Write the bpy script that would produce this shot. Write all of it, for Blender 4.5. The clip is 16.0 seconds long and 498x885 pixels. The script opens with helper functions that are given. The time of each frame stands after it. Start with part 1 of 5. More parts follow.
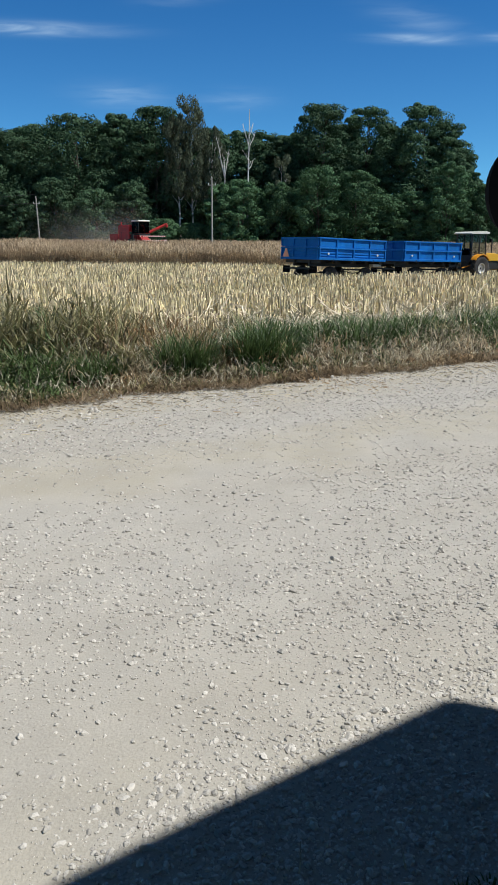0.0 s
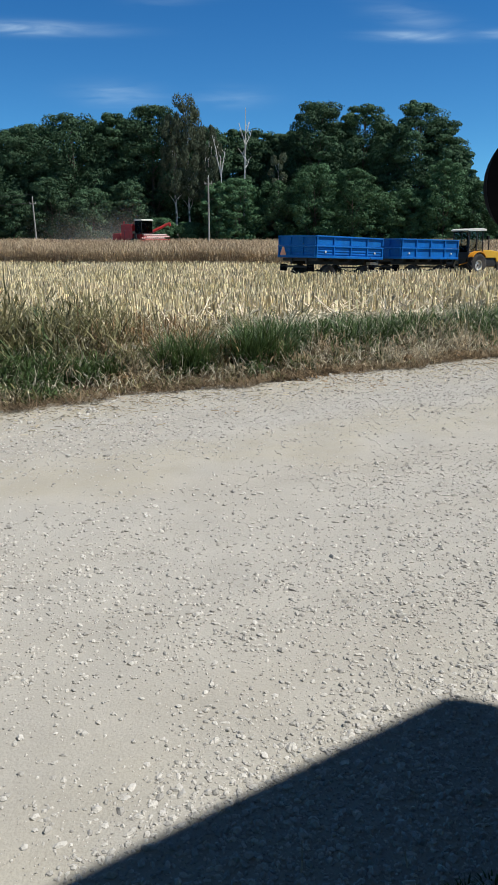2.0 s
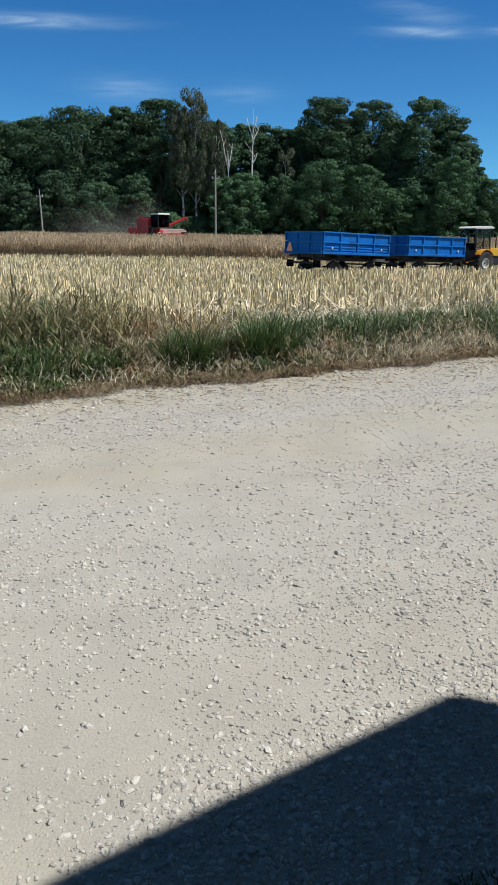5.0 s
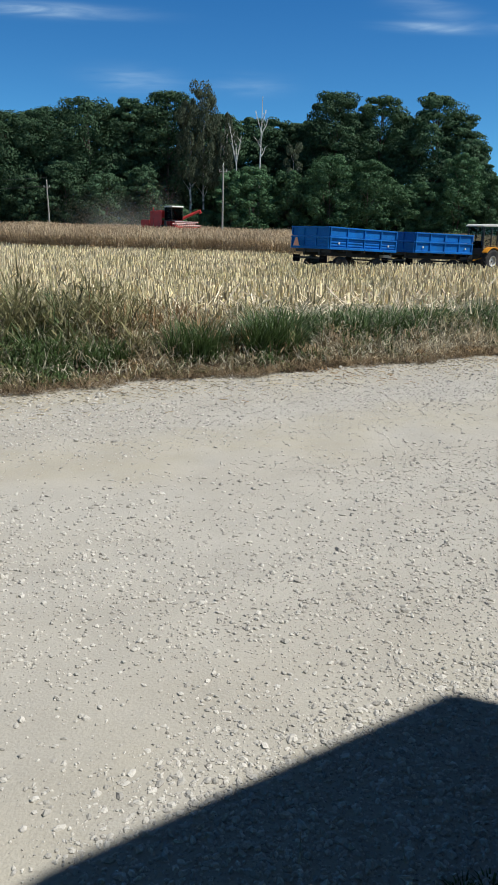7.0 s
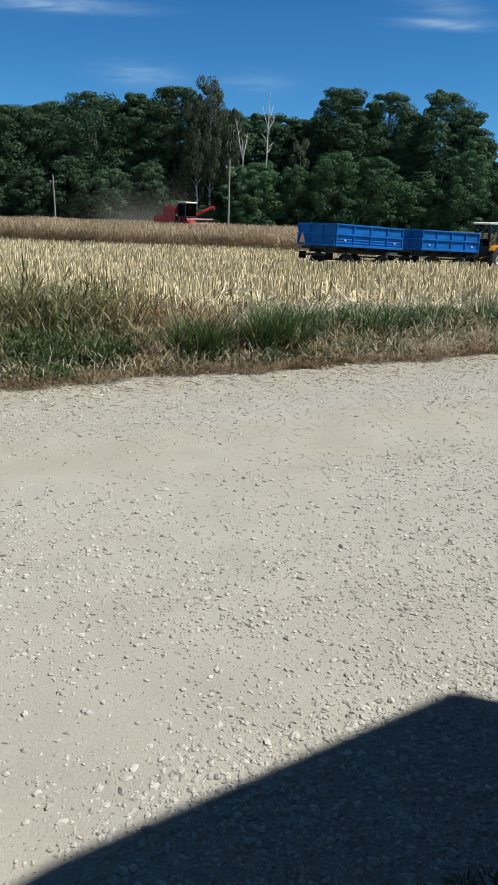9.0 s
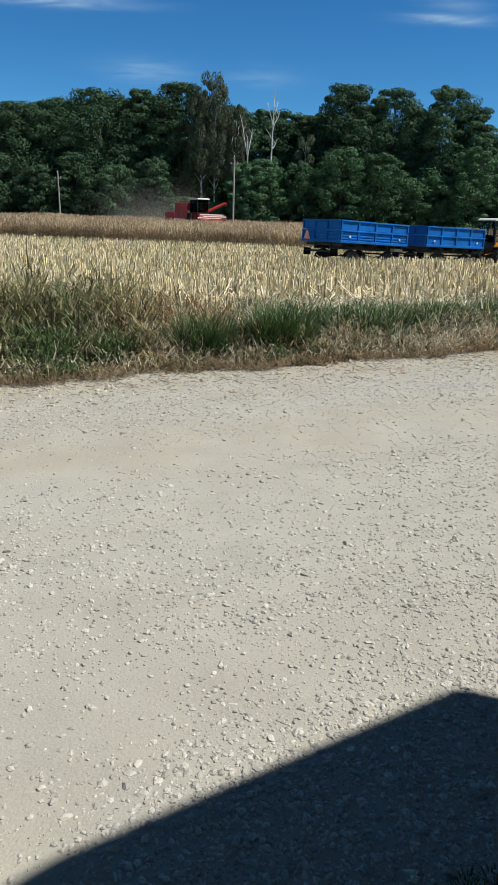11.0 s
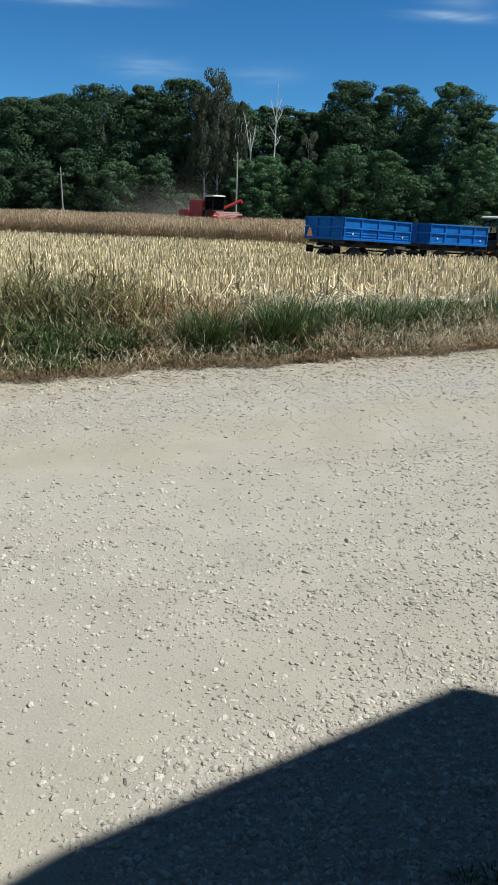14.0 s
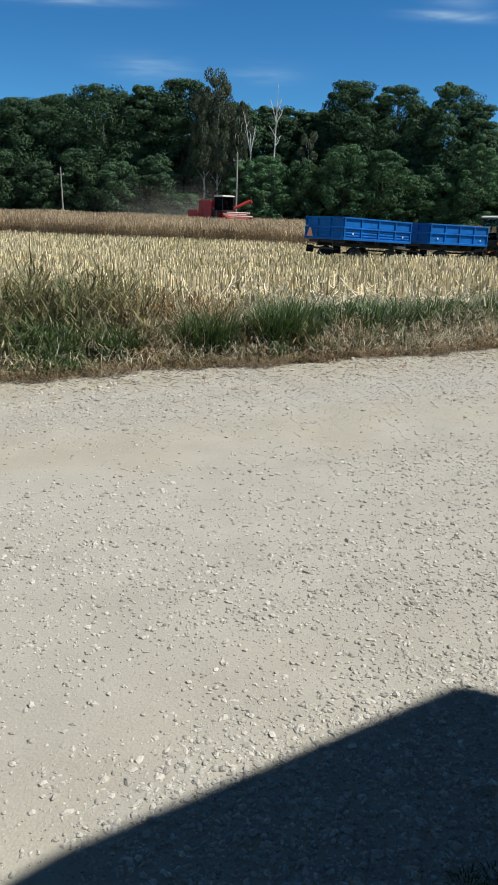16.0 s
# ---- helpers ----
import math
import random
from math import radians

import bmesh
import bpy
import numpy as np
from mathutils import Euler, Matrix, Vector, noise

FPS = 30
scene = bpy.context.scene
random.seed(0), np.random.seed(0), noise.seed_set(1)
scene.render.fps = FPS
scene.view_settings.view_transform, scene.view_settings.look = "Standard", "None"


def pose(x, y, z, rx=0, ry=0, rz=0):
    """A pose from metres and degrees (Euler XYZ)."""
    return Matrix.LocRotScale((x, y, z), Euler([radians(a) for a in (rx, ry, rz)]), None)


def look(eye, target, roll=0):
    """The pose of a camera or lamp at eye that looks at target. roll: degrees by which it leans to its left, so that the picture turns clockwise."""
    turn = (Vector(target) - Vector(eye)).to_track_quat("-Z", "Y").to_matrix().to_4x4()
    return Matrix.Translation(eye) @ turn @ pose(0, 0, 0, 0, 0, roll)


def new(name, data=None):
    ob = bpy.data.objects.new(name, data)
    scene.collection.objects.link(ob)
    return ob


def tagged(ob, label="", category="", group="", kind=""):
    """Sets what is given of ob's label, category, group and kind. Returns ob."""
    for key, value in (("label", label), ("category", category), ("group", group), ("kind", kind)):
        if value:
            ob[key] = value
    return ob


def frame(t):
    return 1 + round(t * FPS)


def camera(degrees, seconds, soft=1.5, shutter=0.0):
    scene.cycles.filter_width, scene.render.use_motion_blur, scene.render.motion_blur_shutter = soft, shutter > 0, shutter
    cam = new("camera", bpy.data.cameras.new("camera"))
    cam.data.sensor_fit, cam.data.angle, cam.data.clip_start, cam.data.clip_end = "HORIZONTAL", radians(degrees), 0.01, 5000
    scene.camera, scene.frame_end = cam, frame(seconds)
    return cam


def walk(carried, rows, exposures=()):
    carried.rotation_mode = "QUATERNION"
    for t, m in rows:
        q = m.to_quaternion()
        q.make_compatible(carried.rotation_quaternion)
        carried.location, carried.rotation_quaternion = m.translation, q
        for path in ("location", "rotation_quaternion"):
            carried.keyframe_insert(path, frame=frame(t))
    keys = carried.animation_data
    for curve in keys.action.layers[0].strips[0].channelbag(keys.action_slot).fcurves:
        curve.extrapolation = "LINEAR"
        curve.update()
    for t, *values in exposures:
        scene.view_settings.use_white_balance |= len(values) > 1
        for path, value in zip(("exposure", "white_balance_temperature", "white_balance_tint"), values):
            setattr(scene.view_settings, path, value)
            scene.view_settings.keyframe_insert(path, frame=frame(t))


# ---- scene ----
cam = camera(36.18, 16.0, soft=1.3)
walk(cam, [
    (0.0, pose(0.0000, 0.0000, 1.3000, 75.306, -0.002, 0.000)),
    (0.5, pose(0.0000, 0.0007, 1.2998, 75.347, 0.057, -0.383)),
    (1.0, pose(0.0010, 0.0036, 1.2993, 75.327, 0.123, -0.566)),
    (1.5, pose(0.0010, 0.0036, 1.2993, 75.270, 0.391, -0.406)),
    (2.0, pose(0.0000, 0.0040, 1.2985, 75.210, 0.379, -0.217)),
    (2.5, pose(0.0002, 0.0035, 1.2985, 75.182, 0.376, -0.146)),
    (3.0, pose(0.0000, 0.0040, 1.2980, 75.114, 0.281, -0.095)),
    (3.5, pose(0.0000, 0.0043, 1.2981, 75.031, 0.251, -0.013)),
    (4.0, pose(-0.0020, 0.0040, 1.2980, 74.979, 0.112, 0.040)),
    (6.5, pose(-0.0153, 0.0095, 1.2958, 74.593, -0.898, 0.653)),
    (7.0, pose(-0.0075, 0.0145, 1.2949, 74.455, -1.152, 0.738)),
    (7.5, pose(-0.0081, 0.0155, 1.2950, 74.362, -1.267, 0.821)),
    (8.0, pose(-0.0093, 0.0150, 1.2950, 74.295, -1.419, 0.944)),
    (8.5, pose(-0.0100, 0.0156, 1.2942, 74.276, -1.527, 1.044)),
    (9.0, pose(-0.0092, 0.0159, 1.2942, 74.192, -1.535, 1.172)),
    (11.5, pose(-0.0086, 0.0165, 1.2936, 73.862, -1.571, 1.581)),
    (12.0, pose(-0.0094, 0.0155, 1.2937, 73.795, -1.630, 1.662)),
    (12.5, pose(-0.0093, 0.0157, 1.2938, 73.771, -1.700, 1.711)),
    (13.0, pose(-0.0095, 0.0160, 1.2934, 73.770, -1.772, 1.710)),
    (13.5, pose(-0.0088, 0.0160, 1.2935, 73.721, -1.690, 1.712)),
    (14.0, pose(-0.0085, 0.0157, 1.2933, 73.713, -1.697, 1.710)),
    (14.5, pose(-0.0089, 0.0160, 1.2933, 73.715, -1.699, 1.709)),
    (15.0, pose(-0.0092, 0.0160, 1.2932, 73.715, -1.650, 1.708)),
    (15.5, pose(-0.0093, 0.0160, 1.2932, 73.704, -1.610, 1.690)),
    (16.0, pose(-0.0088, 0.0155, 1.2933, 73.714, -1.649, 1.715)),
], exposures=[(0.0, 0.0, 6450, 9), (3.5, 0.0, 6450, 9), (7.0, 0.0, 6520, 8), (9.0, 0.0, 6600, 7), (12.0, 0.0, 6640, 6.5), (16.0, 0.0, 6650, 6.5)])

# ---- sky and sun ----
SUN_TO = Vector((0.97, -0.17, 0.0)).normalized()
SUN_ELEV = 56.0
world = bpy.data.worlds.new("world")
scene.world = world
world.use_nodes = True
wn = world.node_tree
sky = wn.nodes.new("ShaderNodeTexSky")
sky.sky_type, sky.sun_disc = "NISHITA", False
sky.sun_elevation = radians(SUN_ELEV)
sky.sun_rotation = math.atan2(SUN_TO.x, SUN_TO.y)
sky.altitude = 4000
sky.air_density, sky.dust_density, sky.ozone_density = 1.0, 0.0, 3.0


def sky_nodes():
    """Sky, deep blue, with a few thin streaks of high cloud."""
    n, ln = wn.nodes, wn.links.new

    def op(kind, a, b=None):
        m = n.new("ShaderNodeMath")
        m.operation = kind
        for k, v in enumerate((a, b)):
            if v is None:
                continue
            if isinstance(v, (int, float)):
                m.inputs[k].default_value = v
            else:
                ln(v, m.inputs[k])
        return m.outputs[0]

    tint = n.new("ShaderNodeMix")
    tint.data_type, tint.blend_type = "RGBA", "MULTIPLY"
    tint.inputs[0].default_value = 1.0
    ln(sky.outputs[0], tint.inputs[6])
    co = n.new("ShaderNodeTexCoord")
    sep = n.new("ShaderNodeSeparateXYZ")
    ln(co.outputs["Generated"], sep.inputs[0])
    # deep blue low down, dimmed and greyed overhead to weaken skylight in the shadows
    climb = n.new("ShaderNodeValToRGB")
    climb.color_ramp.elements[0].position, climb.color_ramp.elements[0].color = 0.08, (0.44, 0.94, 1.14, 1)
    mid = climb.color_ramp.elements.new(0.26)
    mid.color = (0.275, 0.82, 1.17, 1)
    climb.color_ramp.elements[2].position, climb.color_ramp.elements[2].color = 0.75, (0.37, 0.38, 0.36, 1)
    ln(sep.outputs[2], climb.inputs[0])
    ln(climb.outputs[0], tint.inputs[7])
    ahead = op("MAXIMUM", op("ABSOLUTE", sep.outputs[1]), 0.05)
    u, v = op("DIVIDE", sep.outputs[0], ahead), op("DIVIDE", sep.outputs[2], ahead)
    total = None
    for u0, v0, a, b, slope, amount in ((-0.255, 0.2460, 0.080, 0.0065, -0.03, 0.42), (0.200, 0.2345, 0.044, 0.0045, -0.02, 0.42), (0.300, 0.236, 0.024, 0.0045, 0.05, 0.3), (-0.155, 0.172, 0.045, 0.012, -0.06, 0.2),
                                        (-0.015, 0.168, 0.040, 0.010, 0.0, 0.12), (-0.08, 0.277, 0.04, 0.006, 0.05, 0.12), (0.20, 0.255, 0.05, 0.012, -0.2, 0.14)):
        du = op("SUBTRACT", u, u0)
        dv = op("SUBTRACT", op("SUBTRACT", v, v0), op("MULTIPLY", du, slope))
        r = op("ADD", op("POWER", op("ABSOLUTE", op("DIVIDE", du, a)), 2.0), op("POWER", op("ABSOLUTE", op("DIVIDE", dv, b)), 2.0))
        g = op("MULTIPLY", op("POWER", 2.718, op("MULTIPLY", r, -1.0)), amount)
        total = g if total is None else op("ADD", total, g)
    cm = n.new("ShaderNodeCombineXYZ")
    ln(op("MULTIPLY", u, 14.0), cm.inputs[0])
    ln(op("MULTIPLY", v, 110.0), cm.inputs[1])
    nz = n.new("ShaderNodeTexNoise")
    nz.inputs["Scale"].default_value, nz.inputs["Detail"].default_value, nz.inputs["Distortion"].default_value = 1.0, 6.0, 0.6
    ln(cm.outputs[0], nz.inputs["Vector"])
    wisp = op("MULTIPLY", op("MAXIMUM", op("SUBTRACT", nz.outputs["Fac"], 0.22), 0.0), 2.4)
    cloud = n.new("ShaderNodeMix")
    cloud.data_type = "RGBA"
    ln(op("MINIMUM", op("MULTIPLY", total, wisp), 0.8), cloud.inputs[0])
    ln(tint.outputs[2], cloud.inputs[6])
    cloud.inputs[7].default_value = (7.0, 9.0, 10.5, 1)
    ln(cloud.outputs[2], n["Background"].inputs[0])


sky_nodes()
wn.nodes["Background"].inputs[1].default_value = 0.102
sun = new("sun", bpy.data.lights.new("sun", "SUN"))
sun.data.energy, sun.data.angle, sun.data.color = 5.0, radians(1.1), (0.975, 0.955, 0.92)
se = radians(SUN_ELEV)
sun.matrix_world = look(SUN_TO * 50 * math.cos(se) + Vector((0, 0, 50 * math.sin(se))), (0, 0, 0))

# ---- materials ----


def mat(name, color, rough=0.6, metal=0.0, vary=0.25, scale=6.0, fine=60.0, bump=0.2, second=None, mix_scale=None,
        island=0.0, obj_random=0.0, depth=0.01, spec=0.5, trans=0.0, stretch=None):
    """Base colour varied at two scales, with bump; second: a colour that shows in patches."""
    m = bpy.data.materials.new(name)
    m.use_nodes = True
    t = m.node_tree
    n, ln = t.nodes, t.links.new
    b = n["Principled BSDF"]
    b.inputs["Roughness"].default_value, b.inputs["Metallic"].default_value = rough, metal
    b.inputs["Specular IOR Level"].default_value = spec
    co = n.new("ShaderNodeTexCoord")
    big, small = n.new("ShaderNodeTexNoise"), n.new("ShaderNodeTexNoise")
    big.inputs["Scale"].default_value, small.inputs["Scale"].default_value = scale, fine
    big.inputs["Detail"].default_value, small.inputs["Detail"].default_value = 5.0, 3.0
    ln(co.outputs["Object"], big.inputs["Vector"])
    ln(co.outputs["Object"], small.inputs["Vector"])
    base = n.new("ShaderNodeRGB")
    base.outputs[0].default_value = (*color, 1)
    out = base.outputs[0]
    if second:
        sp = n.new("ShaderNodeTexNoise")
        sp.inputs["Scale"].default_value, sp.inputs["Detail"].default_value = mix_scale or scale, 6.0
        if stretch:
            mp = n.new("ShaderNodeMapping")
            mp.vector_type = "TEXTURE"
            mp.inputs["Rotation"].default_value = (0, 0, radians(stretch[0]))
            mp.inputs["Scale"].default_value = (stretch[1], 1, 1)
            ln(co.outputs["Object"], mp.inputs[0])
            ln(mp.outputs[0], sp.inputs["Vector"])
        else:
            ln(co.outputs["Object"], sp.inputs["Vector"])
        rp = n.new("ShaderNodeValToRGB")
        rp.color_ramp.elements[0].position, rp.color_ramp.elements[1].position = 0.42, 0.62
        ln(sp.outputs["Fac"], rp.inputs[0])
        mx = n.new("ShaderNodeMix")
        mx.data_type = "RGBA"
        ln(rp.outputs[0], mx.inputs[0])
        ln(out, mx.inputs[6])
        mx.inputs[7].default_value = (*second, 1)
        out = mx.outputs[2]
    add = n.new("ShaderNodeMath")
    add.operation = "ADD"
    ln(big.outputs["Fac"], add.inputs[0])
    ln(small.outputs["Fac"], add.inputs[1])
    rng = n.new("ShaderNodeMapRange")
    rng.inputs["From Min"].default_value, rng.inputs["From Max"].default_value = 0.6, 1.4
    rng.inputs["To Min"].default_value, rng.inputs["To Max"].default_value = 1 - vary, 1 + vary
    ln(add.outputs[0], rng.inputs["Value"])
    val = rng.outputs[0]
    for amount, node, socket in ((island, "ShaderNodeNewGeometry", "Random Per Island"), (obj_random, "ShaderNodeObjectInfo", "Random")):
        if amount:
            g = n.new(node)
            r2 = n.new("ShaderNodeMapRange")
            r2.inputs["To Min"].default_value, r2.inputs["To Max"].default_value = 1 - amount, 1 + amount
            ln(g.outputs[socket], r2.inputs["Value"])
            mu = n.new("ShaderNodeMath")
            mu.operation = "MULTIPLY"
            ln(val, mu.inputs[0])
            ln(r2.outputs[0], mu.inputs[1])
            val = mu.outputs[0]
    sc = n.new("ShaderNodeVectorMath")
    sc.operation = "SCALE"
    ln(out, sc.inputs[0])
    ln(val, sc.inputs["Scale"])
    ln(sc.outputs[0], b.inputs["Base Color"])
    if bump:
        bp = n.new("ShaderNodeBump")
        bp.inputs["Strength"].default_value, bp.inputs["Distance"].default_value = bump, depth
        ln(small.outputs["Fac"], bp.inputs["Height"])
        ln(bp.outputs[0], b.inputs["Normal"])
    if trans:
        tr = n.new("ShaderNodeBsdfTranslucent")
        ln(sc.outputs[0], tr.inputs[0])
        ms = n.new("ShaderNodeMixShader")
        ms.inputs[0].default_value = trans
        ln(b.outputs[0], ms.inputs[1])
        ln(tr.outputs[0], ms.inputs[2])
        ln(ms.outputs[0], n["Material Output"].inputs[0])
    return m


def glass_mat(name, tint, rough=0.03, ior=1.25):
    m = bpy.data.materials.new(name)
    m.use_nodes = True
    n, ln = m.node_tree.nodes, m.node_tree.links.new
    g, tr, ms = n.new("ShaderNodeBsdfGlossy"), n.new("ShaderNodeBsdfTransparent"), n.new("ShaderNodeMixShader")
    fr = n.new("ShaderNodeFresnel")
    fr.inputs[0].default_value = ior
    g.inputs["Roughness"].default_value = rough
    tr.inputs[0].default_value = (*tint, 1)
    ln(fr.outputs[0], ms.inputs[0])
    ln(tr.outputs[0], ms.inputs[1])
    ln(g.outputs[0], ms.inputs[2])
    ln(ms.outputs[0], n["Material Output"].inputs[0])
    return m


M_DIRT = mat("packed_dirt", (0.432, 0.410, 0.369), 0.95, vary=0.14, scale=3.0, fine=130, bump=0.32, depth=0.010, second=(0.418, 0.392, 0.346), mix_scale=1.6, spec=0.15, stretch=(29, 5.0))
M_SOIL = mat("field_soil", (0.19, 0.15, 0.095), 0.95, vary=0.35, scale=1.5, fine=25, bump=0.5, depth=0.04, second=(0.36, 0.30, 0.195), mix_scale=3.0, spec=0.1)
M_HUMUS = mat("verge_soil", (0.085, 0.065, 0.042), 0.95, vary=0.35, scale=3.0, fine=40, bump=0.6, depth=0.03, second=(0.16, 0.12, 0.075), mix_scale=4.0, spec=0.1)
M_STONE = mat("gravel_stone", (0.49, 0.465, 0.420), 0.85, vary=0.15, scale=30, fine=200, bump=0.3, island=0.26, spec=0.2)
M_STUB = mat("rape_stubble", (0.84, 0.73, 0.49), 0.7, vary=0.2, scale=2, fine=40, bump=0, island=0.55, second=(0.70, 0.62, 0.36), mix_scale=0.3, trans=0.12, spec=0.2)
M_STRAW = mat("cut_straw", (0.84, 0.74, 0.56), 0.7, vary=0.2, scale=2, fine=40, bump=0, island=0.3, trans=0.1, spec=0.2)
M_CROP = mat("ripe_rape", (0.41, 0.315, 0.205), 0.8, vary=0.35, scale=0.35, fine=3, bump=0, island=0.5, second=(0.49, 0.39, 0.26), mix_scale=0.2, trans=0.15, spec=0.2)
M_GRASS = mat("verge_grass", (0.088, 0.138, 0.048), 0.5, vary=0.3, scale=1.2, fine=12, bump=0, island=0.6, trans=0.25, spec=0.3)
M_OLIVE = mat("ripening_grass", (0.225, 0.208, 0.102), 0.5, vary=0.3, scale=1.2, fine=12, bump=0, island=0.6, trans=0.25, spec=0.3)
M_DRY = mat("dry_grass", (0.46, 0.40, 0.28), 0.7, vary=0.3, scale=1.2, fine=12, bump=0, island=0.6, second=(0.30, 0.195, 0.10), mix_scale=0.8, trans=0.2, spec=0.2)
M_STRAND = mat("bleached_strands", (0.54, 0.50, 0.38), 0.6, vary=0.2, scale=1.2, fine=12, bump=0, island=0.55, trans=0.15, spec=0.3)
M_LITTER = mat("dead_litter", (0.23, 0.17, 0.105), 0.8, vary=0.3, scale=1.2, fine=12, bump=0, island=0.6, trans=0.1, spec=0.15)
M_LEAF = mat("oak_leaves", (0.058, 0.110, 0.056), 0.75, vary=0.3, scale=0.25, fine=1.5, bump=0, island=0.4, obj_random=0.15, trans=0.12, spec=0.15)
M_LEAF_L = mat("light_leaves", (0.070, 0.142, 0.066), 0.75, vary=0.3, scale=0.3, fine=1.5, bump=0, island=0.4, obj_random=0.2, trans=0.12, spec=0.15)
M_LEAF_B = mat("birch_leaves", (0.098, 0.120, 0.074), 0.75, vary=0.3, scale=0.3, fine=1.5, bump=0, island=0.4, obj_random=0.1, trans=0.2, spec=0.15)
M_BARK = mat("dark_bark", (0.10, 0.085, 0.065), 0.9, vary=0.35, scale=2, fine=20, bump=0.6, depth=0.03)
M_BIRCH = mat("birch_bark", (0.76, 0.74, 0.70), 0.7, vary=0.2, scale=1.5, fine=9, bump=0.2, second=(0.16, 0.14, 0.12), mix_scale=3.5)
M_DEAD = mat("bare_dead_wood", (0.70, 0.68, 0.63), 0.8, vary=0.2, scale=2, fine=20, bump=0.3)
M_POLE = mat("weathered_pole", (0.36, 0.35, 0.31), 0.85, vary=0.2, scale=1.5, fine=25, bump=0.4)
M_BLUE = mat("blue_paint", (0.003, 0.155, 0.52), 0.6, vary=0.16, scale=1.4, fine=14, bump=0.05, second=(0.004, 0.125, 0.41), mix_scale=1.1, spec=0.2)
M_STEEL = mat("dark_steel", (0.035, 0.034, 0.033), 0.6, metal=0.3, vary=0.3, scale=3, fine=30, bump=0.2)
M_RUBBER = mat("tyre_rubber", (0.022, 0.021, 0.020), 0.85, vary=0.3, scale=4, fine=40, bump=0.3, second=(0.07, 0.06, 0.05), mix_scale=3)
M_RIM = mat("pale_rim", (0.78, 0.77, 0.73), 0.5, vary=0.15, scale=4, fine=30, bump=0.1, second=(0.40, 0.36, 0.30), mix_scale=5)
M_YELLOW = mat("yellow_paint", (0.72, 0.40, 0.022), 0.4, vary=0.15, scale=2, fine=20, bump=0.05)
M_ORANGE = mat("orange_paint", (0.80, 0.32, 0.02), 0.4, vary=0.15, scale=2, fine=20, bump=0.05)
M_RED = mat("faded_red_paint", (0.50, 0.025, 0.022), 0.5, vary=0.25, scale=1.2, fine=10, bump=0.05, second=(0.36, 0.025, 0.022), mix_scale=1.5)
M_WHITE = mat("dusty_white", (0.66, 0.66, 0.60), 0.6, vary=0.12, scale=2, fine=20, bump=0.1)
M_DARKIN = mat("cab_interior", (0.02, 0.02, 0.022), 0.7, vary=0.2, bump=0)
M_GLASS = glass_mat("cab_glass", (0.78, 0.80, 0.78), 0.03, 1.16)
M_GLASS_D = glass_mat("dusty_dark_glass", (0.40, 0.41, 0.40), 0.4, 1.12)
M_REFLECT = mat("orange_reflector", (0.98, 0.46, 0.27), 0.4, vary=0.08, bump=0)
M_CAR = mat("dark_vehicle_paint", (0.03, 0.03, 0.035), 0.35, vary=0.1, bump=0)
M_BLACK = mat("black_plastic", (0.008, 0.008, 0.009), 0.95, vary=0.2, bump=0.1, spec=0.05)
M_WOOD = mat("pale_board", (0.52, 0.47, 0.36), 0.8, vary=0.2, scale=3, fine=30, bump=0.2)
M_WIRE = mat("wire", (0.05, 0.05, 0.05), 0.5, vary=0.1, bump=0)

# ---- mesh helpers ----


def part(name, bm, material, parent=None, label=""):
    """Links a bmesh as one mesh object, under a thing or a part."""
    me = bpy.data.meshes.new(name)
    bm.to_mesh(me)
    bm.free()
    me.materials.append(material)
    ob = new(name, me)
    ob.parent = parent
    if label:
        ob["label"] = label
    return ob


def stuff(name, verts, faces, material, label, category, parent=None):
    me = bpy.data.meshes.new(name)
    me.from_pydata([tuple(v) for v in verts], [], [tuple(f) for f in faces])
    me.materials.append(material)
    ob = new(name, me)
    ob.parent = parent
    return tagged(ob, label, category, kind="stuff")


def arrays(name, verts, quads, material):
    """A mesh of quads from numpy arrays, fast."""
    me = bpy.data.meshes.new(name)
    nv, nf = len(verts), len(quads)
    k = quads.shape[1]
    me.vertices.add(nv)
    me.vertices.foreach_set("co", np.ascontiguousarray(verts, dtype=np.float32).ravel())
    me.loops.add(nf * k)
    me.loops.foreach_set("vertex_index", np.ascontiguousarray(quads, dtype=np.int32).ravel())
    me.polygons.add(nf)
    me.polygons.foreach_set("loop_start", np.arange(0, nf * k, k, dtype=np.int32))
    me.polygons.foreach_set("loop_total", np.full(nf, k, dtype=np.int32))
    me.polygons.foreach_set("use_smooth", np.zeros(nf, dtype=bool))
    me.update()
    me.materials.append(material)
    return me


def add_box(bm, x0, y0, z0, x1, y1, z1, bevel=0.0, m=None):
    r = bmesh.ops.create_cube(bm, size=1.0, matrix=Matrix.Translation(((x0 + x1) / 2, (y0 + y1) / 2, (z0 + z1) / 2)) @ Matrix.Diagonal((abs(x1 - x0), abs(y1 - y0), abs(z1 - z0), 1)))
    vs = r["verts"]
    if bevel:
        es = list({e for v in vs for e in v.link_edges})
        q = bmesh.ops.bevel(bm, geom=es, offset=bevel, segments=2, affect="EDGES", profile=0.5)
        vs = list({v for f in q["faces"] for v in f.verts} | {v for v in vs if v.is_valid})
    if m is not None:
        bmesh.ops.transform(bm, matrix=m, verts=vs)
    return vs


def box(x0, y0, z0, x1, y1, z1, bevel=0.0, m=None):
    bm = bmesh.new()
    add_box(bm, x0, y0, z0, x1, y1, z1, bevel, m)
    return bm


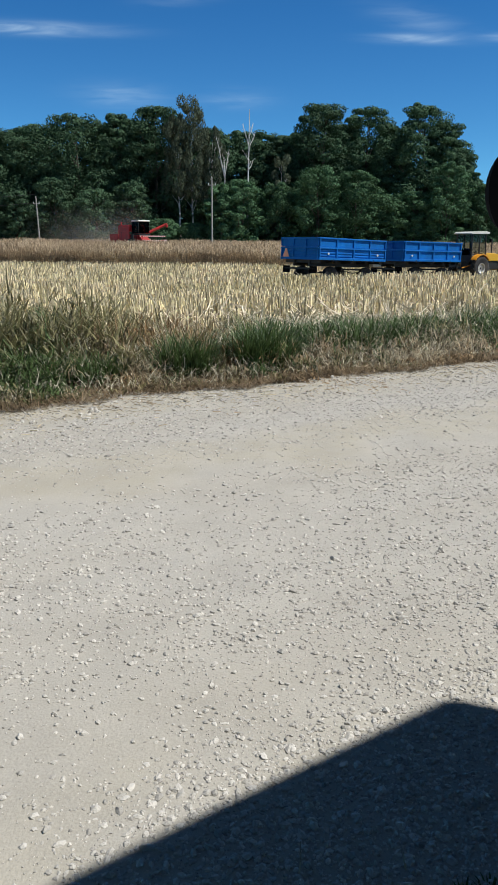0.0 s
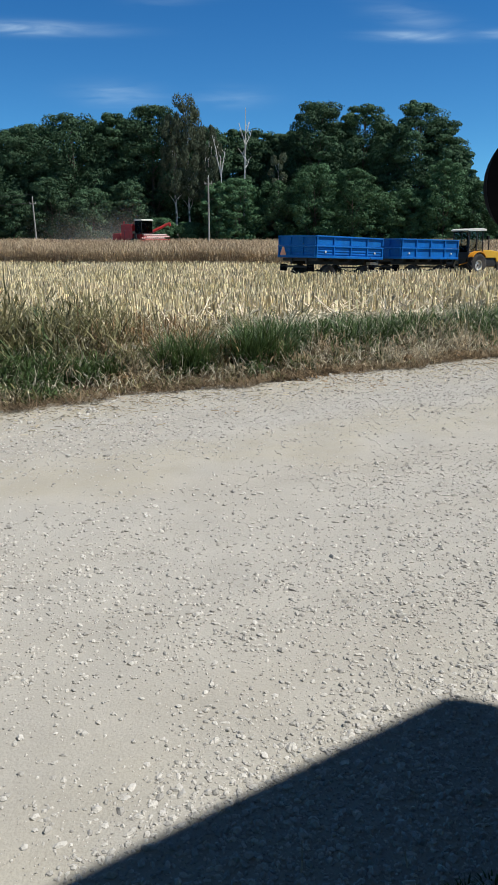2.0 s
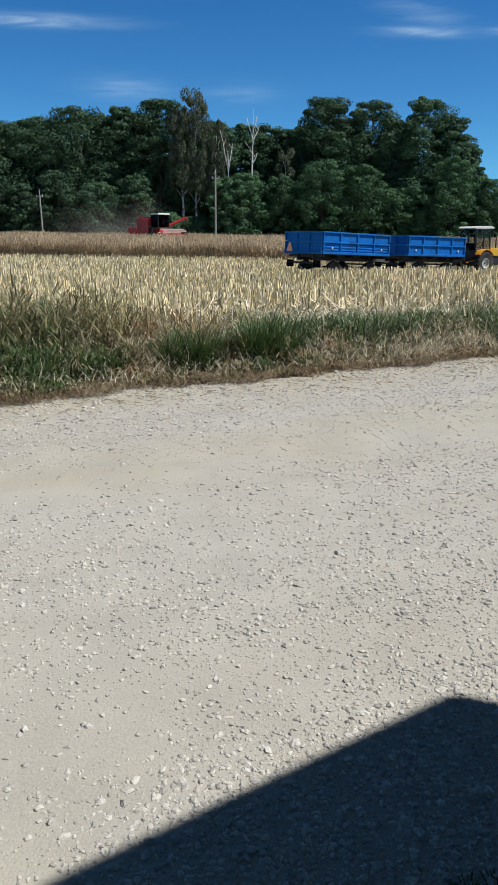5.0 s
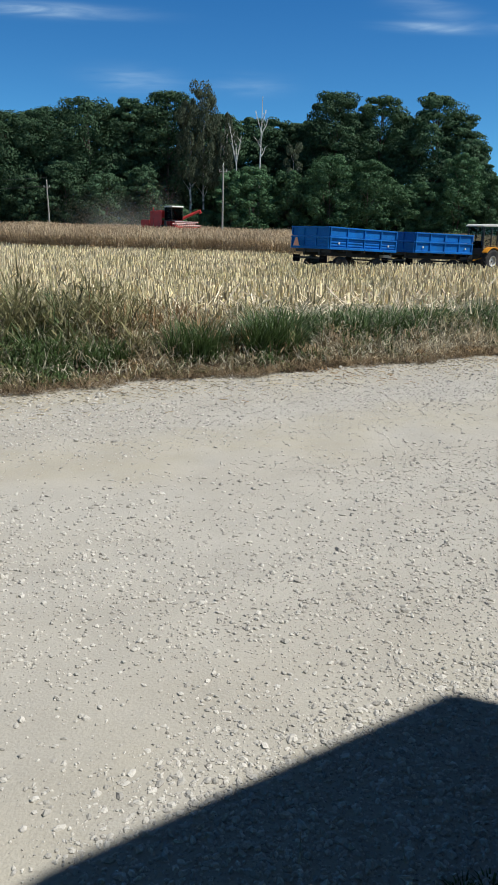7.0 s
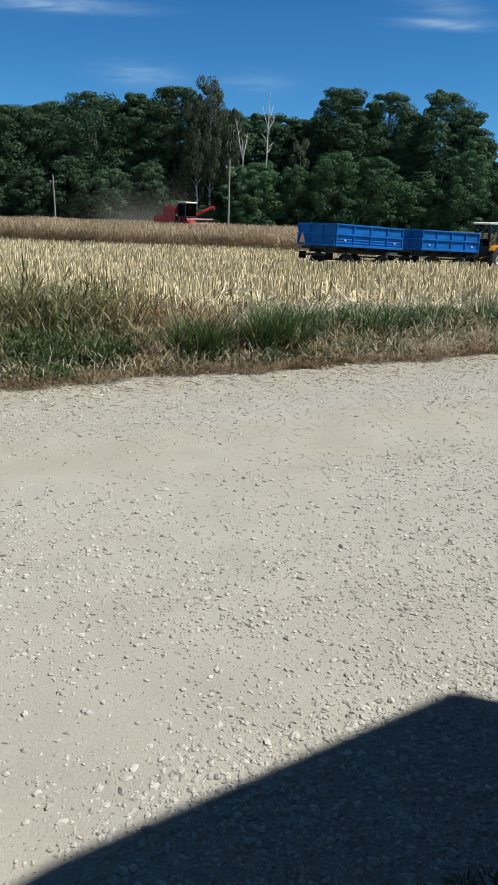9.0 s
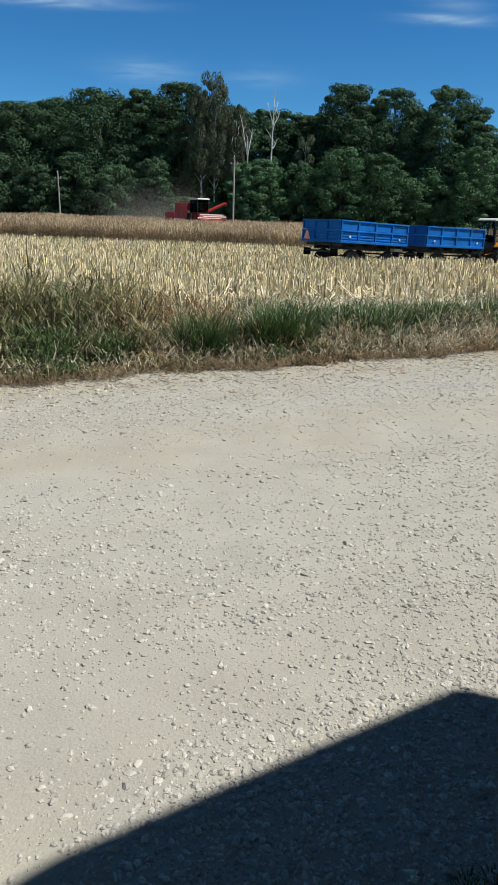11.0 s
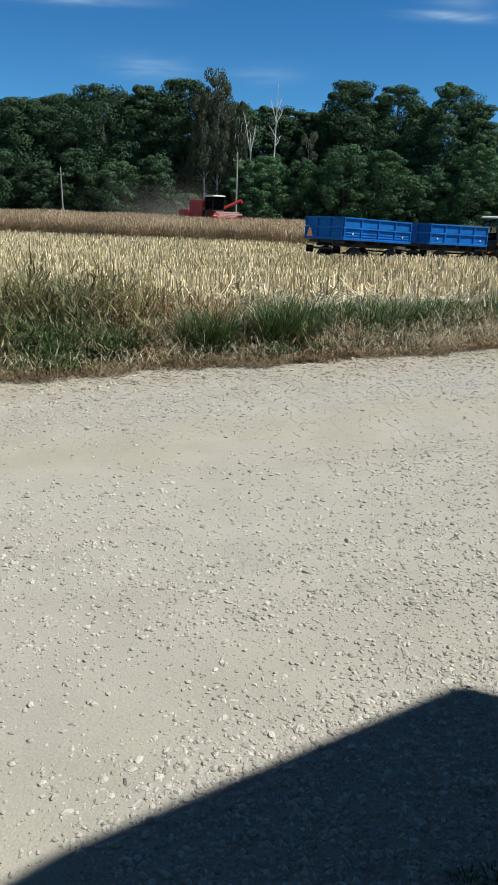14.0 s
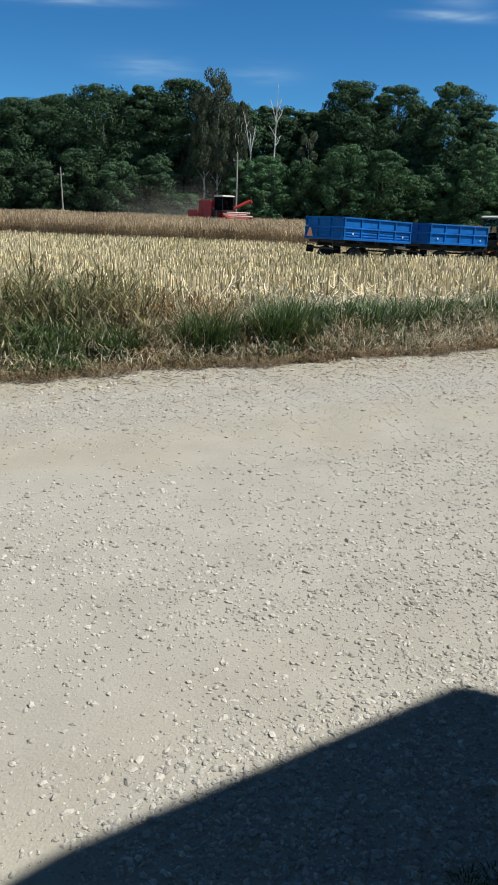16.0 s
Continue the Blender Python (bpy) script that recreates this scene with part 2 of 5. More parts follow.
def add_rod(bm, a, b, r0, r1=None, sides=8):
    a, b = Vector(a), Vector(b)
    d = b - a
    m = Matrix.Translation((a + b) / 2) @ d.to_track_quat("Z", "Y").to_matrix().to_4x4()
    return bmesh.ops.create_cone(bm, cap_ends=True, segments=sides, radius1=r0, radius2=r0 if r1 is None else r1, depth=d.length, matrix=m)["verts"]


def rod(a, b, r0, r1=None, sides=8):
    bm = bmesh.new()
    add_rod(bm, a, b, r0, r1, sides)
    return bm


def prism(outline, y0, y1, bevel=0.0):
    """A shape drawn in x and z, drawn out from y0 to y1."""
    bm = bmesh.new()
    vs = [bm.verts.new((x, y0, z)) for x, z in outline]
    f = bm.faces.new(vs)
    e = bmesh.ops.extrude_face_region(bm, geom=[f])
    bmesh.ops.translate(bm, vec=(0, y1 - y0, 0), verts=[v for v in e["geom"] if isinstance(v, bmesh.types.BMVert)])
    bmesh.ops.recalc_face_normals(bm, faces=bm.faces)
    if bevel:
        bmesh.ops.bevel(bm, geom=list(bm.edges), offset=bevel, segments=2, affect="EDGES", profile=0.5)
    return bm


def lathe(profile, steps=28):
    """A shape turned round the y axis; profile: (radius, y)."""
    bm = bmesh.new()
    rings = []
    for k in range(steps):
        a = 2 * math.pi * k / steps
        rings.append([bm.verts.new((r * math.cos(a), y, r * math.sin(a))) for r, y in profile])
    for k in range(steps):
        p, q = rings[k], rings[(k + 1) % steps]
        for i in range(len(profile) - 1):
            bm.faces.new((p[i], p[i + 1], q[i + 1], q[i]))
    bmesh.ops.recalc_face_normals(bm, faces=bm.faces)
    return bm


def wheel(name, parent, at, radius, width, rim_mat, lugs=0, rim=0.58):
    """A wheel whose axle lies along y; tyre and rim are its parts."""
    w = new(name)
    w.parent = parent
    w.matrix_basis = Matrix.Translation(at)
    h, rr = width / 2, radius * rim
    bm = lathe([(rr, -h * 0.8), (radius * 0.8, -h), (radius * 0.95, -h * 0.9), (radius, -h * 0.5), (radius, h * 0.5), (radius * 0.95, h * 0.9), (radius * 0.8, h), (rr, h * 0.8), (rr, -h * 0.8)])
    for k in range(lugs):
        for s in (-1, 1):
            a = 2 * math.pi * (k + (0.5 if s > 0 else 0)) / lugs
            m = Matrix.Rotation(-a, 4, "Y") @ Matrix.Translation((radius, s * h * 0.45, 0)) @ Matrix.Rotation(s * 0.7, 4, "X")
            add_box(bm, -0.03, -h * 0.5, -0.025, 0.03, h * 0.5, 0.025, 0, m)
    part("tyre", bm, M_RUBBER, w)
    r = part("rim", lathe([(0.0, -h * 0.35), (rr * 0.35, -h * 0.4), (rr * 0.45, -h * 0.15), (rr * 0.8, -h * 0.1), (rr * 0.88, -h * 0.75), (rr * 1.02, -h * 0.85),
                           (rr * 1.02, h * 0.85), (rr * 0.88, h * 0.75), (rr * 0.8, h * 0.1), (rr * 0.45, h * 0.15), (rr * 0.35, h * 0.4), (0.0, h * 0.35)]), rim_mat, w, "pale painted steel rim")
    part("hub", lathe([(0, -h * 0.55), (rr * 0.2, -h * 0.5), (rr * 0.22, -h * 0.3), (rr * 0.22, h * 0.3), (rr * 0.2, h * 0.5), (0, h * 0.55)], 12), M_STEEL, w)
    return w


# ---- the lie of the land ----
EDGE_DIR = Vector((0.875, 0.484, 0)).normalized()
EDGE_N = Vector((-EDGE_DIR.y, EDGE_DIR.x, 0))
EDGE_OFF = 6.22          # from the eye to the far road edge, square to the road


def sstep(a, b, v):
    t = np.clip((v - a) / (b - a), 0, 1)
    return t * t * (3 - 2 * t)


def edge_dist(x, y):
    """Metres beyond the far road edge, with a ragged line."""
    s = x * EDGE_DIR.x + y * EDGE_DIR.y
    return x * EDGE_N.x + y * EDGE_N.y - EDGE_OFF + 0.10 * np.sin(s * 1.9 + 0.5) + 0.05 * np.sin(s * 5.1)


def land(x, y):
    """Height of the ground."""
    x, y = np.asarray(x, dtype=float), np.asarray(y, dtype=float)
    e = x * EDGE_N.x + y * EDGE_N.y - EDGE_OFF
    verge = 0.10 * sstep(0.0, 0.8, e) - 0.40 * sstep(1.5, 14.0, e)
    side = -0.008 * np.clip(x, -60, 60) - 0.30 * sstep(-1.0, 6.0, x) * sstep(26, 32, y) * (1 - sstep(45, 75, y))
    hump = 0.33 * np.exp(-((y - 26.5) / 4.5) ** 2) * sstep(-3, 7, x)
    far = hump + 0.0096 * np.clip(y - 42, 0, 75) + 0.004 * np.clip(y - 117, 0, 200)
    ruts = 0.012 * np.sin(e * 2.4 + 0.4 * np.sin(x * 0.3)) * (1 - sstep(-1.0, 0.0, e))
    return verge + side * sstep(1.0, 12.0, e) + far + ruts


def tan_bands():
    """Tan earth along the verge and in the worn wheel track, in ragged bands that follow the road."""
    n, ln = M_DIRT.node_tree.nodes, M_DIRT.node_tree.links.new
    base = n["Principled BSDF"].inputs["Base Color"]
    grey = base.links[0].from_socket
    co = n.new("ShaderNodeTexCoord")
    dot = n.new("ShaderNodeVectorMath")
    dot.operation = "DOT_PRODUCT"
    dot.inputs[1].default_value = EDGE_N
    ln(co.outputs["Object"], dot.inputs[0])
    nz = n.new("ShaderNodeTexNoise")
    nz.inputs["Scale"].default_value, nz.inputs["Detail"].default_value = 1.3, 6.0
    ln(co.outputs["Object"], nz.inputs["Vector"])
    wob = n.new("ShaderNodeMath")
    wob.operation, wob.inputs[1].default_value = "MULTIPLY_ADD", 1.6
    ln(nz.outputs["Fac"], wob.inputs[0])
    ln(dot.outputs["Value"], wob.inputs[2])
    span = n.new("ShaderNodeMapRange")
    span.inputs["From Min"].default_value, span.inputs["From Max"].default_value = EDGE_OFF - 6.0 + 0.8, EDGE_OFF + 0.8
    ln(wob.outputs[0], span.inputs["Value"])
    ramp = n.new("ShaderNodeValToRGB")
    stops = ((0.0, 0.3), (0.14, 0.75), (0.24, 0.25), (0.40, 0.10), (0.56, 0.15), (0.62, 0.8), (0.69, 0.75), (0.75, 0.1), (0.84, 0.2), (0.94, 1.0))
    ramp.color_ramp.elements[0].position, ramp.color_ramp.elements[1].position = stops[0][0], stops[-1][0]
    for p, _ in stops[1:-1]:
        ramp.color_ramp.elements.new(p)
    for el, (_, g) in zip(ramp.color_ramp.elements, stops):
        el.color = (g, g, g, 1)
    ln(span.outputs[0], ramp.inputs[0])
    spots = n.new("ShaderNodeTexNoise")
    spots.inputs["Scale"].default_value, spots.inputs["Detail"].default_value = 5.0, 5.0
    ln(co.outputs["Object"], spots.inputs["Vector"])
    amount = n.new("ShaderNodeMath")
    amount.operation = "MULTIPLY"
    ln(ramp.outputs[0], amount.inputs[0])
    ln(spots.outputs["Fac"], amount.inputs[1])
    mx = n.new("ShaderNodeMix")
    mx.data_type, mx.blend_type = "RGBA", "MULTIPLY"
    ln(amount.outputs[0], mx.inputs[0])
    ln(grey, mx.inputs[6])
    mx.inputs[7].default_value = (0.95, 0.90, 0.74, 1)
    ln(mx.outputs[2], base)


def build_ground():
    tan_bands()
    xs = np.concatenate([-np.geomspace(1500, 14, 26), np.linspace(-12, 14, 220), np.geomspace(16, 1500, 26)])
    ys = np.concatenate([-np.geomspace(1500, 8, 16), np.concatenate([np.linspace(-6, 4, 40), np.linspace(4.1, 12, 130), np.linspace(12.2, 16, 16)]), np.linspace(17, 60, 40), np.geomspace(63, 3000, 34)])
    gx, gy = np.meshgrid(xs, ys)
    gz = land(gx, gy)
    nx, ny = len(xs), len(ys)
    v = np.stack([gx, gy, gz], -1).reshape(-1, 3)
    i = np.arange(nx * ny).reshape(ny, nx)
    q = np.stack([i[:-1, :-1], i[:-1, 1:], i[1:, 1:], i[1:, :-1]], -1).reshape(-1, 4)
    me = arrays("ground", v, q, M_DIRT)
    me.materials.append(M_SOIL)
    c = v[q].mean(1)
    e = edge_dist(c[:, 0], c[:, 1])
    me.materials.append(M_HUMUS)
    me.polygons.foreach_set("material_index", np.where(e > 2.4, 1, np.where(e > 0.02, 2, 0)).astype(np.int32))
    me.polygons.foreach_set("use_smooth", np.ones(len(q), dtype=bool))
    ob = new("ground", me)
    tagged(ob, "pale gravel farm road beside a harvested field", "ground", kind="structure")


build_ground()
RNG = np.random.default_rng(7)


def blades(base, heading, lean, length, width, bend=0.3, segs=2):
    """Grass-like strips: base (n,3), heading angle, lean (0 upright), length, width. Returns verts, quads."""
    n = len(base)
    d = np.stack([np.cos(heading), np.sin(heading), np.zeros(n)], -1)
    s = np.stack([-np.sin(heading), np.cos(heading), np.zeros(n)], -1)
    vs = []
    p = base.copy()
    ang = lean.copy()
    for k in range(segs + 1):
        w = width * (1 - 0.85 * k / segs) / 2
        vs.append(p - s * w[:, None])
        vs.append(p + s * w[:, None])
        step = (length / segs)[:, None]
        p = p + step * (d * np.sin(ang)[:, None] + np.array([0, 0, 1.0]) * np.cos(ang)[:, None])
        ang = ang + bend
    v = np.stack(vs, 1).reshape(-1, 3)
    b = np.arange(n)[:, None] * (2 * (segs + 1))
    q = np.concatenate([b + np.array([2 * k, 2 * k + 1, 2 * k + 3, 2 * k + 2])[None] for k in range(segs)], 0)
    return v, q


def stalks(base, tip, r0, r1):
    """Three-sided stalks from base to tip."""
    n = len(base)
    a = RNG.uniform(0, 2 * np.pi, n)
    ring0, ring1 = [], []
    ax = tip - base
    up = np.where(np.abs(ax[:, 2:3]) > 0.5 * np.linalg.norm(ax, axis=1, keepdims=True), np.array([[1.0, 0, 0]]), np.array([[0, 0, 1.0]]))
    u = np.cross(ax, up)
    u /= np.linalg.norm(u, axis=1, keepdims=True)
    w = np.cross(ax, u)
    w /= np.linalg.norm(w, axis=1, keepdims=True)
    for k in range(3):
        o = u * np.cos(a + k * 2.0944)[:, None] + w * np.sin(a + k * 2.0944)[:, None]
        ring0.append(base + o * r0[:, None])
        ring1.append(tip + o * r1[:, None])
    v = np.stack(ring0 + ring1, 1).reshape(-1, 3)
    b = np.arange(n)[:, None] * 6
    q = np.concatenate([b + np.array(f)[None] for f in ((0, 1, 4, 3), (1, 2, 5, 4), (2, 0, 3, 5))], 0)
    return v, q


def fan(n, y0, y1, power=1.0):
    """Random places inside the wedge that the view can hold."""
    y = y0 + (y1 - y0) * RNG.uniform(0, 1, n) ** power
    x = RNG.uniform(-0.42, 0.42, n) * (y + 1.0)
    return x, y


CROP_Y0 = 49.5


def crop_front(x):
    """The line where the standing crop begins."""
    return CROP_Y0 + 0.05 * x + 1.2 * np.sin(x * 0.21)


def build_stubble():
    x, y = fan(60000, 6.5, 62, 0.8)
    e = edge_dist(x, y)
    keep = (e > 1.9 + 0.5 * np.sin(x * 1.3)) & (y < crop_front(x) + 1)
    x, y = x[keep], y[keep]
    n = len(x)
    z = land(x, y)
    base = np.stack([x, y, z - 0.02], -1)
    ln = RNG.uniform(0.20, 0.46, n)
    tilt = np.abs(RNG.normal(0, 0.2, n)) + (RNG.uniform(0, 1, n) < 0.12) * RNG.uniform(0.3, 1.2, n)
    hd = RNG.uniform(0, 2 * np.pi, n)
    tip = base + np.stack([np.cos(hd) * np.sin(tilt), np.sin(hd) * np.sin(tilt), np.cos(tilt)], -1) * ln[:, None]
    wide = 1.2 + y / 75
    v, q = stalks(base, tip, RNG.uniform(0.006, 0.016, n) * wide, RNG.uniform(0.005, 0.013, n) * wide)
    ob = new("stubble", arrays("stubble", v, q, M_STUB))
    tagged(ob, "pale yellow cut rape stubble standing in a field", "stubble", kind="stuff")
    # straw lying along the field edge and between the stalks
    x, y = fan(16000, 7.0, 45, 1.8)
    e = edge_dist(x, y)
    keep = (e > 1.6) & ((RNG.uniform(0, 1, len(x)) < 0.35) | (np.abs(e - 2.6 - 0.5 * np.sin(x)) < 0.7)) & (y < crop_front(x))
    x, y = x[keep], y[keep]
    sx, ex = RNG.uniform(-8, 13, 8500), np.abs(RNG.normal(0, 0.9, 8500)) + 1.9
    x = np.concatenate([x, sx * EDGE_DIR.x + (EDGE_OFF + ex) * EDGE_N.x])
    y = np.concatenate([y, sx * EDGE_DIR.y + (EDGE_OFF + ex) * EDGE_N.y])
    n = len(x)
    base = np.stack([x, y, land(x, y) + 0.02 + 0.26 * RNG.uniform(0, 1, n) ** 1.6], -1)
    hd, ln = RNG.uniform(0, 2 * np.pi, n), RNG.uniform(0.10, 0.38, n)
    tip = base + np.stack([np.cos(hd) * ln, np.sin(hd) * ln, RNG.normal(0, 0.10, n)], -1)
    v, q = stalks(base, tip, RNG.uniform(0.004, 0.012, n), RNG.uniform(0.004, 0.010, n))
    ob = new("loose_straw", arrays("loose_straw", v, q, M_STRAW))
    tagged(ob, "pale broken straw lying over the stubble", "straw", kind="stuff")


def build_crop():
    # tangled stems and pods, thick at the front edge, thinner behind
    n = 180000
    y = CROP_Y0 - 3 + 66 * RNG.uniform(0, 1, n) ** 2.0
    x = RNG.uniform(-0.44, 0.44, n) * (y + 4)
    keep = y > crop_front(x) + RNG.uniform(-0.5, 0.5, n)
    x, y = x[keep], y[keep]
    n = len(x)
    front = (y - crop_front(x)) < 2.0
    z = land(x, y)
    low = np.where(front, RNG.uniform(0.0, 1.0, n), RNG.uniform(0.85, 1.2, n) + 0.10 * np.sin(x * 0.6 + y * 0.25))
    base = np.stack([x, y, z + low], -1)
    v, q = blades(base, RNG.uniform(0, 2 * np.pi, n), np.abs(RNG.normal(0.85, 0.5, n)), RNG.uniform(0.12, 0.34, n), RNG.uniform(0.016, 0.036, n) * (1 + (y - 45) / 50), RNG.normal(0.3, 0.5, n), 1)
    m = 60000
    xf = RNG.uniform(-26, 30, m)
    yf = crop_front(xf) + RNG.uniform(-0.5, 0.5, m) + 0.35 * np.sin(xf * 2.3) * np.sin(xf * 0.7)
    bf = np.stack([xf, yf, land(xf, yf) + RNG.uniform(-0.05, 0.95, m)], -1)
    vf, qf = blades(bf, RNG.uniform(0, 2 * np.pi, m), np.abs(RNG.normal(0.6, 0.5, m)), RNG.uniform(0.2, 0.45, m), RNG.uniform(0.018, 0.042, m), RNG.normal(0.2, 0.4, m), 1)
    v, q = np.concatenate([v, vf]), np.concatenate([q, qf + len(v)])
    ob = new("standing_crop", arrays("standing_crop", v, q, M_CROP))
    tagged(ob, "ripe brown rape crop still standing in the field", "crop", kind="stuff")
    # the closed body of the crop under its tips
    xs = np.linspace(-60, 70, 131)
    ys = np.concatenate([[0.0, 0.05], np.linspace(0.6, 68, 60)])
    gx = np.repeat(xs[None], len(ys), 0)
    gy = crop_front(gx) + ys[:, None] + 0.8
    gz = land(gx, gy) + np.where(ys[:, None] < 0.01, -0.05, 0.9 + 0.10 * np.sin(gx * 1.1) * np.sin(gy * 0.9))
    i = np.arange(gx.size).reshape(gx.shape)
    q = np.stack([i[:-1, :-1], i[:-1, 1:], i[1:, 1:], i[1:, :-1]], -1).reshape(-1, 4)
    ob = new("crop_mass", arrays("crop_mass", np.stack([gx, gy, gz], -1).reshape(-1, 3), q, M_CROP))
    tagged(ob, "dense brown stems of ripe rape in the field", "crop", kind="stuff")


GREEN_SPOTS = ((-0.70, 7.5, 0.36), (0.05, 8.0, 0.48), (0.7, 8.9, 0.6), (1.5, 9.4, 0.8), (2.7, 10.3, 0.9), (3.9, 10.8, 0.9), (-1.7, 6.6, 0.62), (-2.7, 6.7, 0.5), (-2.2, 8.2, 0.5))

DRY_SPOTS = ((-0.24, 7.55, 0.20), (0.55, 7.95, 0.40), (0.80, 8.15, 0.30), (1.75, 8.50, 0.42), (2.40, 8.95, 0.45), (-0.95, 7.55, 0.36), (-1.15, 7.95, 0.45), (-1.00, 8.50, 0.50))


def build_verge():
    """Tufts of green, ripening and dry grass, and a low dry mat at the road edge."""
    kinds = (("verge_grass", M_GRASS, "green tufted grass along the gravel road edge"), ("ripening_grass", M_OLIVE, "tall olive-brown ripening grass beside the road"),
             ("dry_verge_grass", M_DRY, "dry straw-coloured grass lying along the road edge"))
    count = 3400
    s = RNG.uniform(-8, 12, count)
    e = RNG.uniform(0.0, 2.7, count)
    x = s * EDGE_DIR.x + (EDGE_OFF + e) * EDGE_N.x
    y = s * EDGE_DIR.y + (EDGE_OFF + e) * EDGE_N.y
    e = edge_dist(x, y)
    green = np.zeros(count)
    for gx, gy, r in GREEN_SPOTS:
        green = np.maximum(green, np.exp(-((x - gx) ** 2 + (y - gy) ** 2) / r ** 2))
    left = sstep(-0.6, -2.2, x)
    dry = np.zeros(count)
    for gx, gy, r in DRY_SPOTS:
        dry = np.maximum(dry, np.exp(-((x - gx) ** 2 + (y - gy) ** 2) / r ** 2))
    right = sstep(-0.5, 0.3, x)
    green = (green + 0.08 + 0.12 * left + 0.66 * right * sstep(0.05, 0.35, e)) * (1 - 0.9 * dry) - 0.5 * (e < 0.06)
    olive = 0.50 + 0.42 * left * sstep(0.3, 1.0, e) + 0.25 * sstep(0.15, 0.6, e) - 0.75 * dry
    pick = np.where(green > RNG.uniform(0.12, 1.15, count), 0, np.where(RNG.uniform(0, 1, count) < olive, 1, 2))
    keep = (e > -0.05) & (RNG.uniform(0, 1, count) < 1 - 0.9 * sstep(1.7 + 0.85 * left, 2.7, e))
    tall = (0.085 + 0.26 * sstep(0.05, 0.9, e)) * (1 + 0.40 * left + 0.70 * left * sstep(0.7, 1.5, e)) * RNG.uniform(0.7, 1.35, count)
    for k, (name, m, label) in enumerate(kinds):
        sel = np.where(keep & (pick == k))[0]
        per = 30 if k == 0 else 27
        idx = np.repeat(sel, per)
        n = len(idx)
        a = RNG.uniform(0, 2 * np.pi, n)
        r = RNG.uniform(0, 1, n) ** 0.6 * np.where(k == 2, 0.16, 0.11)
        bx, by = x[idx] + np.cos(a) * r, y[idx] + np.sin(a) * r
        lift = RNG.uniform(0, 1, n) ** 1.3 * tall[idx] * (0.55 if k == 0 else 0.8)
        base = np.stack([bx, by, land(bx, by) - 0.01 + lift], -1)
        hang = RNG.uniform(0, 2 * np.pi, count)[idx]
        if k == 2:
            hd, lean = hang + RNG.normal(0, 1.5, n), np.abs(RNG.normal(1.0, 0.5, n))
        else:
            hd, lean = a + RNG.normal(0, 1.2, n), 0.25 + r * 4.0 + np.abs(RNG.normal(0, 0.65, n))
        ln = np.clip(tall[idx] * RNG.uniform(0.4, 1.0, n), 0.06, (0.25, 0.30, 0.17)[k])
        v, q = blades(base, hd, lean, ln * (0.85 if k == 0 else 1.0), RNG.uniform(0.011, 0.024, n) * (0.75 if k == 2 else 1.0), RNG.normal(0.75, 0.5, n), 2)
        tagged(new(name, arrays(name, v, q, m)), label, "grass", kind="stuff")
    # single tufts that stand out
    arch = lambda n: np.abs(RNG.normal(0.35, 0.2, n))
    for name, m, label, spots in (
            ("grass_tuft", M_GRASS, "lush green arching grass tuft at the road edge", ((-0.78, 7.38, 0.36), (-0.62, 7.38, 0.40), (-0.48, 7.46, 0.36), (0.00, 7.74, 0.48), (0.14, 7.80, 0.55), (0.30, 7.88, 0.50), (0.30, 8.65, 0.34), (0.8, 8.6, 0.36), (1.15, 8.8, 0.4), (1.55, 9.1, 0.36), (2.1, 9.5, 0.4), (2.9, 10.1, 0.4), (-1.55, 6.95, 0.20), (-1.30, 7.05, 0.18), (-1.75, 6.85, 0.20))),
            ("dry_grass_tuft", M_DRY, "bleached dry grass tuft flopped at the road edge", ((-1.15, 7.05, 0.34), (-1.0, 7.3, 0.32), (-1.35, 7.35, 0.34), (0.62, 7.85, 0.24), (1.7, 8.4, 0.34), (1.95, 8.55, 0.34), (2.3, 8.7, 0.3), (-2.7, 6.3, 0.28))),
            ("tall_grass_tuft", M_OLIVE, "tall dark olive seeding grass tuft beside the stubble", ((-3.0, 7.6, 0.55), (-2.7, 7.75, 0.52), (-2.4, 7.85, 0.55), (-2.05, 7.9, 0.5), (-2.9, 7.2, 0.46), (-2.3, 7.4, 0.46), (-1.6, 8.1, 0.48), (-1.3, 8.3, 0.45), (-3.3, 7.3, 0.50), (-3.2, 7.9, 0.56), (-2.85, 8.2, 0.56), (-2.55, 8.3, 0.55), (-2.2, 8.3, 0.52), (-1.9, 8.4, 0.50), (-2.6, 7.0, 0.40), (-0.95, 8.7, 0.38)))):
        for tx, ty, reach in spots:
            n = 120 if m is M_DRY else 190
            a = RNG.uniform(0, 2 * np.pi, n)
            r = RNG.uniform(0, 1, n) ** 0.7 * 0.17
            base = np.stack([np.cos(a) * r, np.sin(a) * r, RNG.uniform(-0.02, 0.05, n)], -1)
            flop = 0.85 if m is M_DRY else 0.0
            reach *= 0.62 if m is M_DRY else 1.0
            v, q = blades(base, a + RNG.normal(0, 0.5, n), arch(n) * (0.5 if m is M_OLIVE else 1.0) + flop, reach * RNG.uniform(0.6, 1.25, n), RNG.uniform(0.010, 0.020, n) * (0.7 if m is M_OLIVE else 1.0), RNG.uniform(0.15, 0.60, n), 3)
            ob = new(name, arrays(name, v, q, m))
            ob.matrix_basis = pose(tx, ty, float(land(tx, ty)))
            tagged(ob, label, "grass", group=name.replace("_", " ") + "s on the verge")
    # pale dead strands lying through the green
    n = 13000
    s, off = -5 + 13 * RNG.uniform(0, 1, n) ** 1.15, RNG.uniform(0.12, 1.9, n)
    bx = s * EDGE_DIR.x + (EDGE_OFF + off) * EDGE_N.x
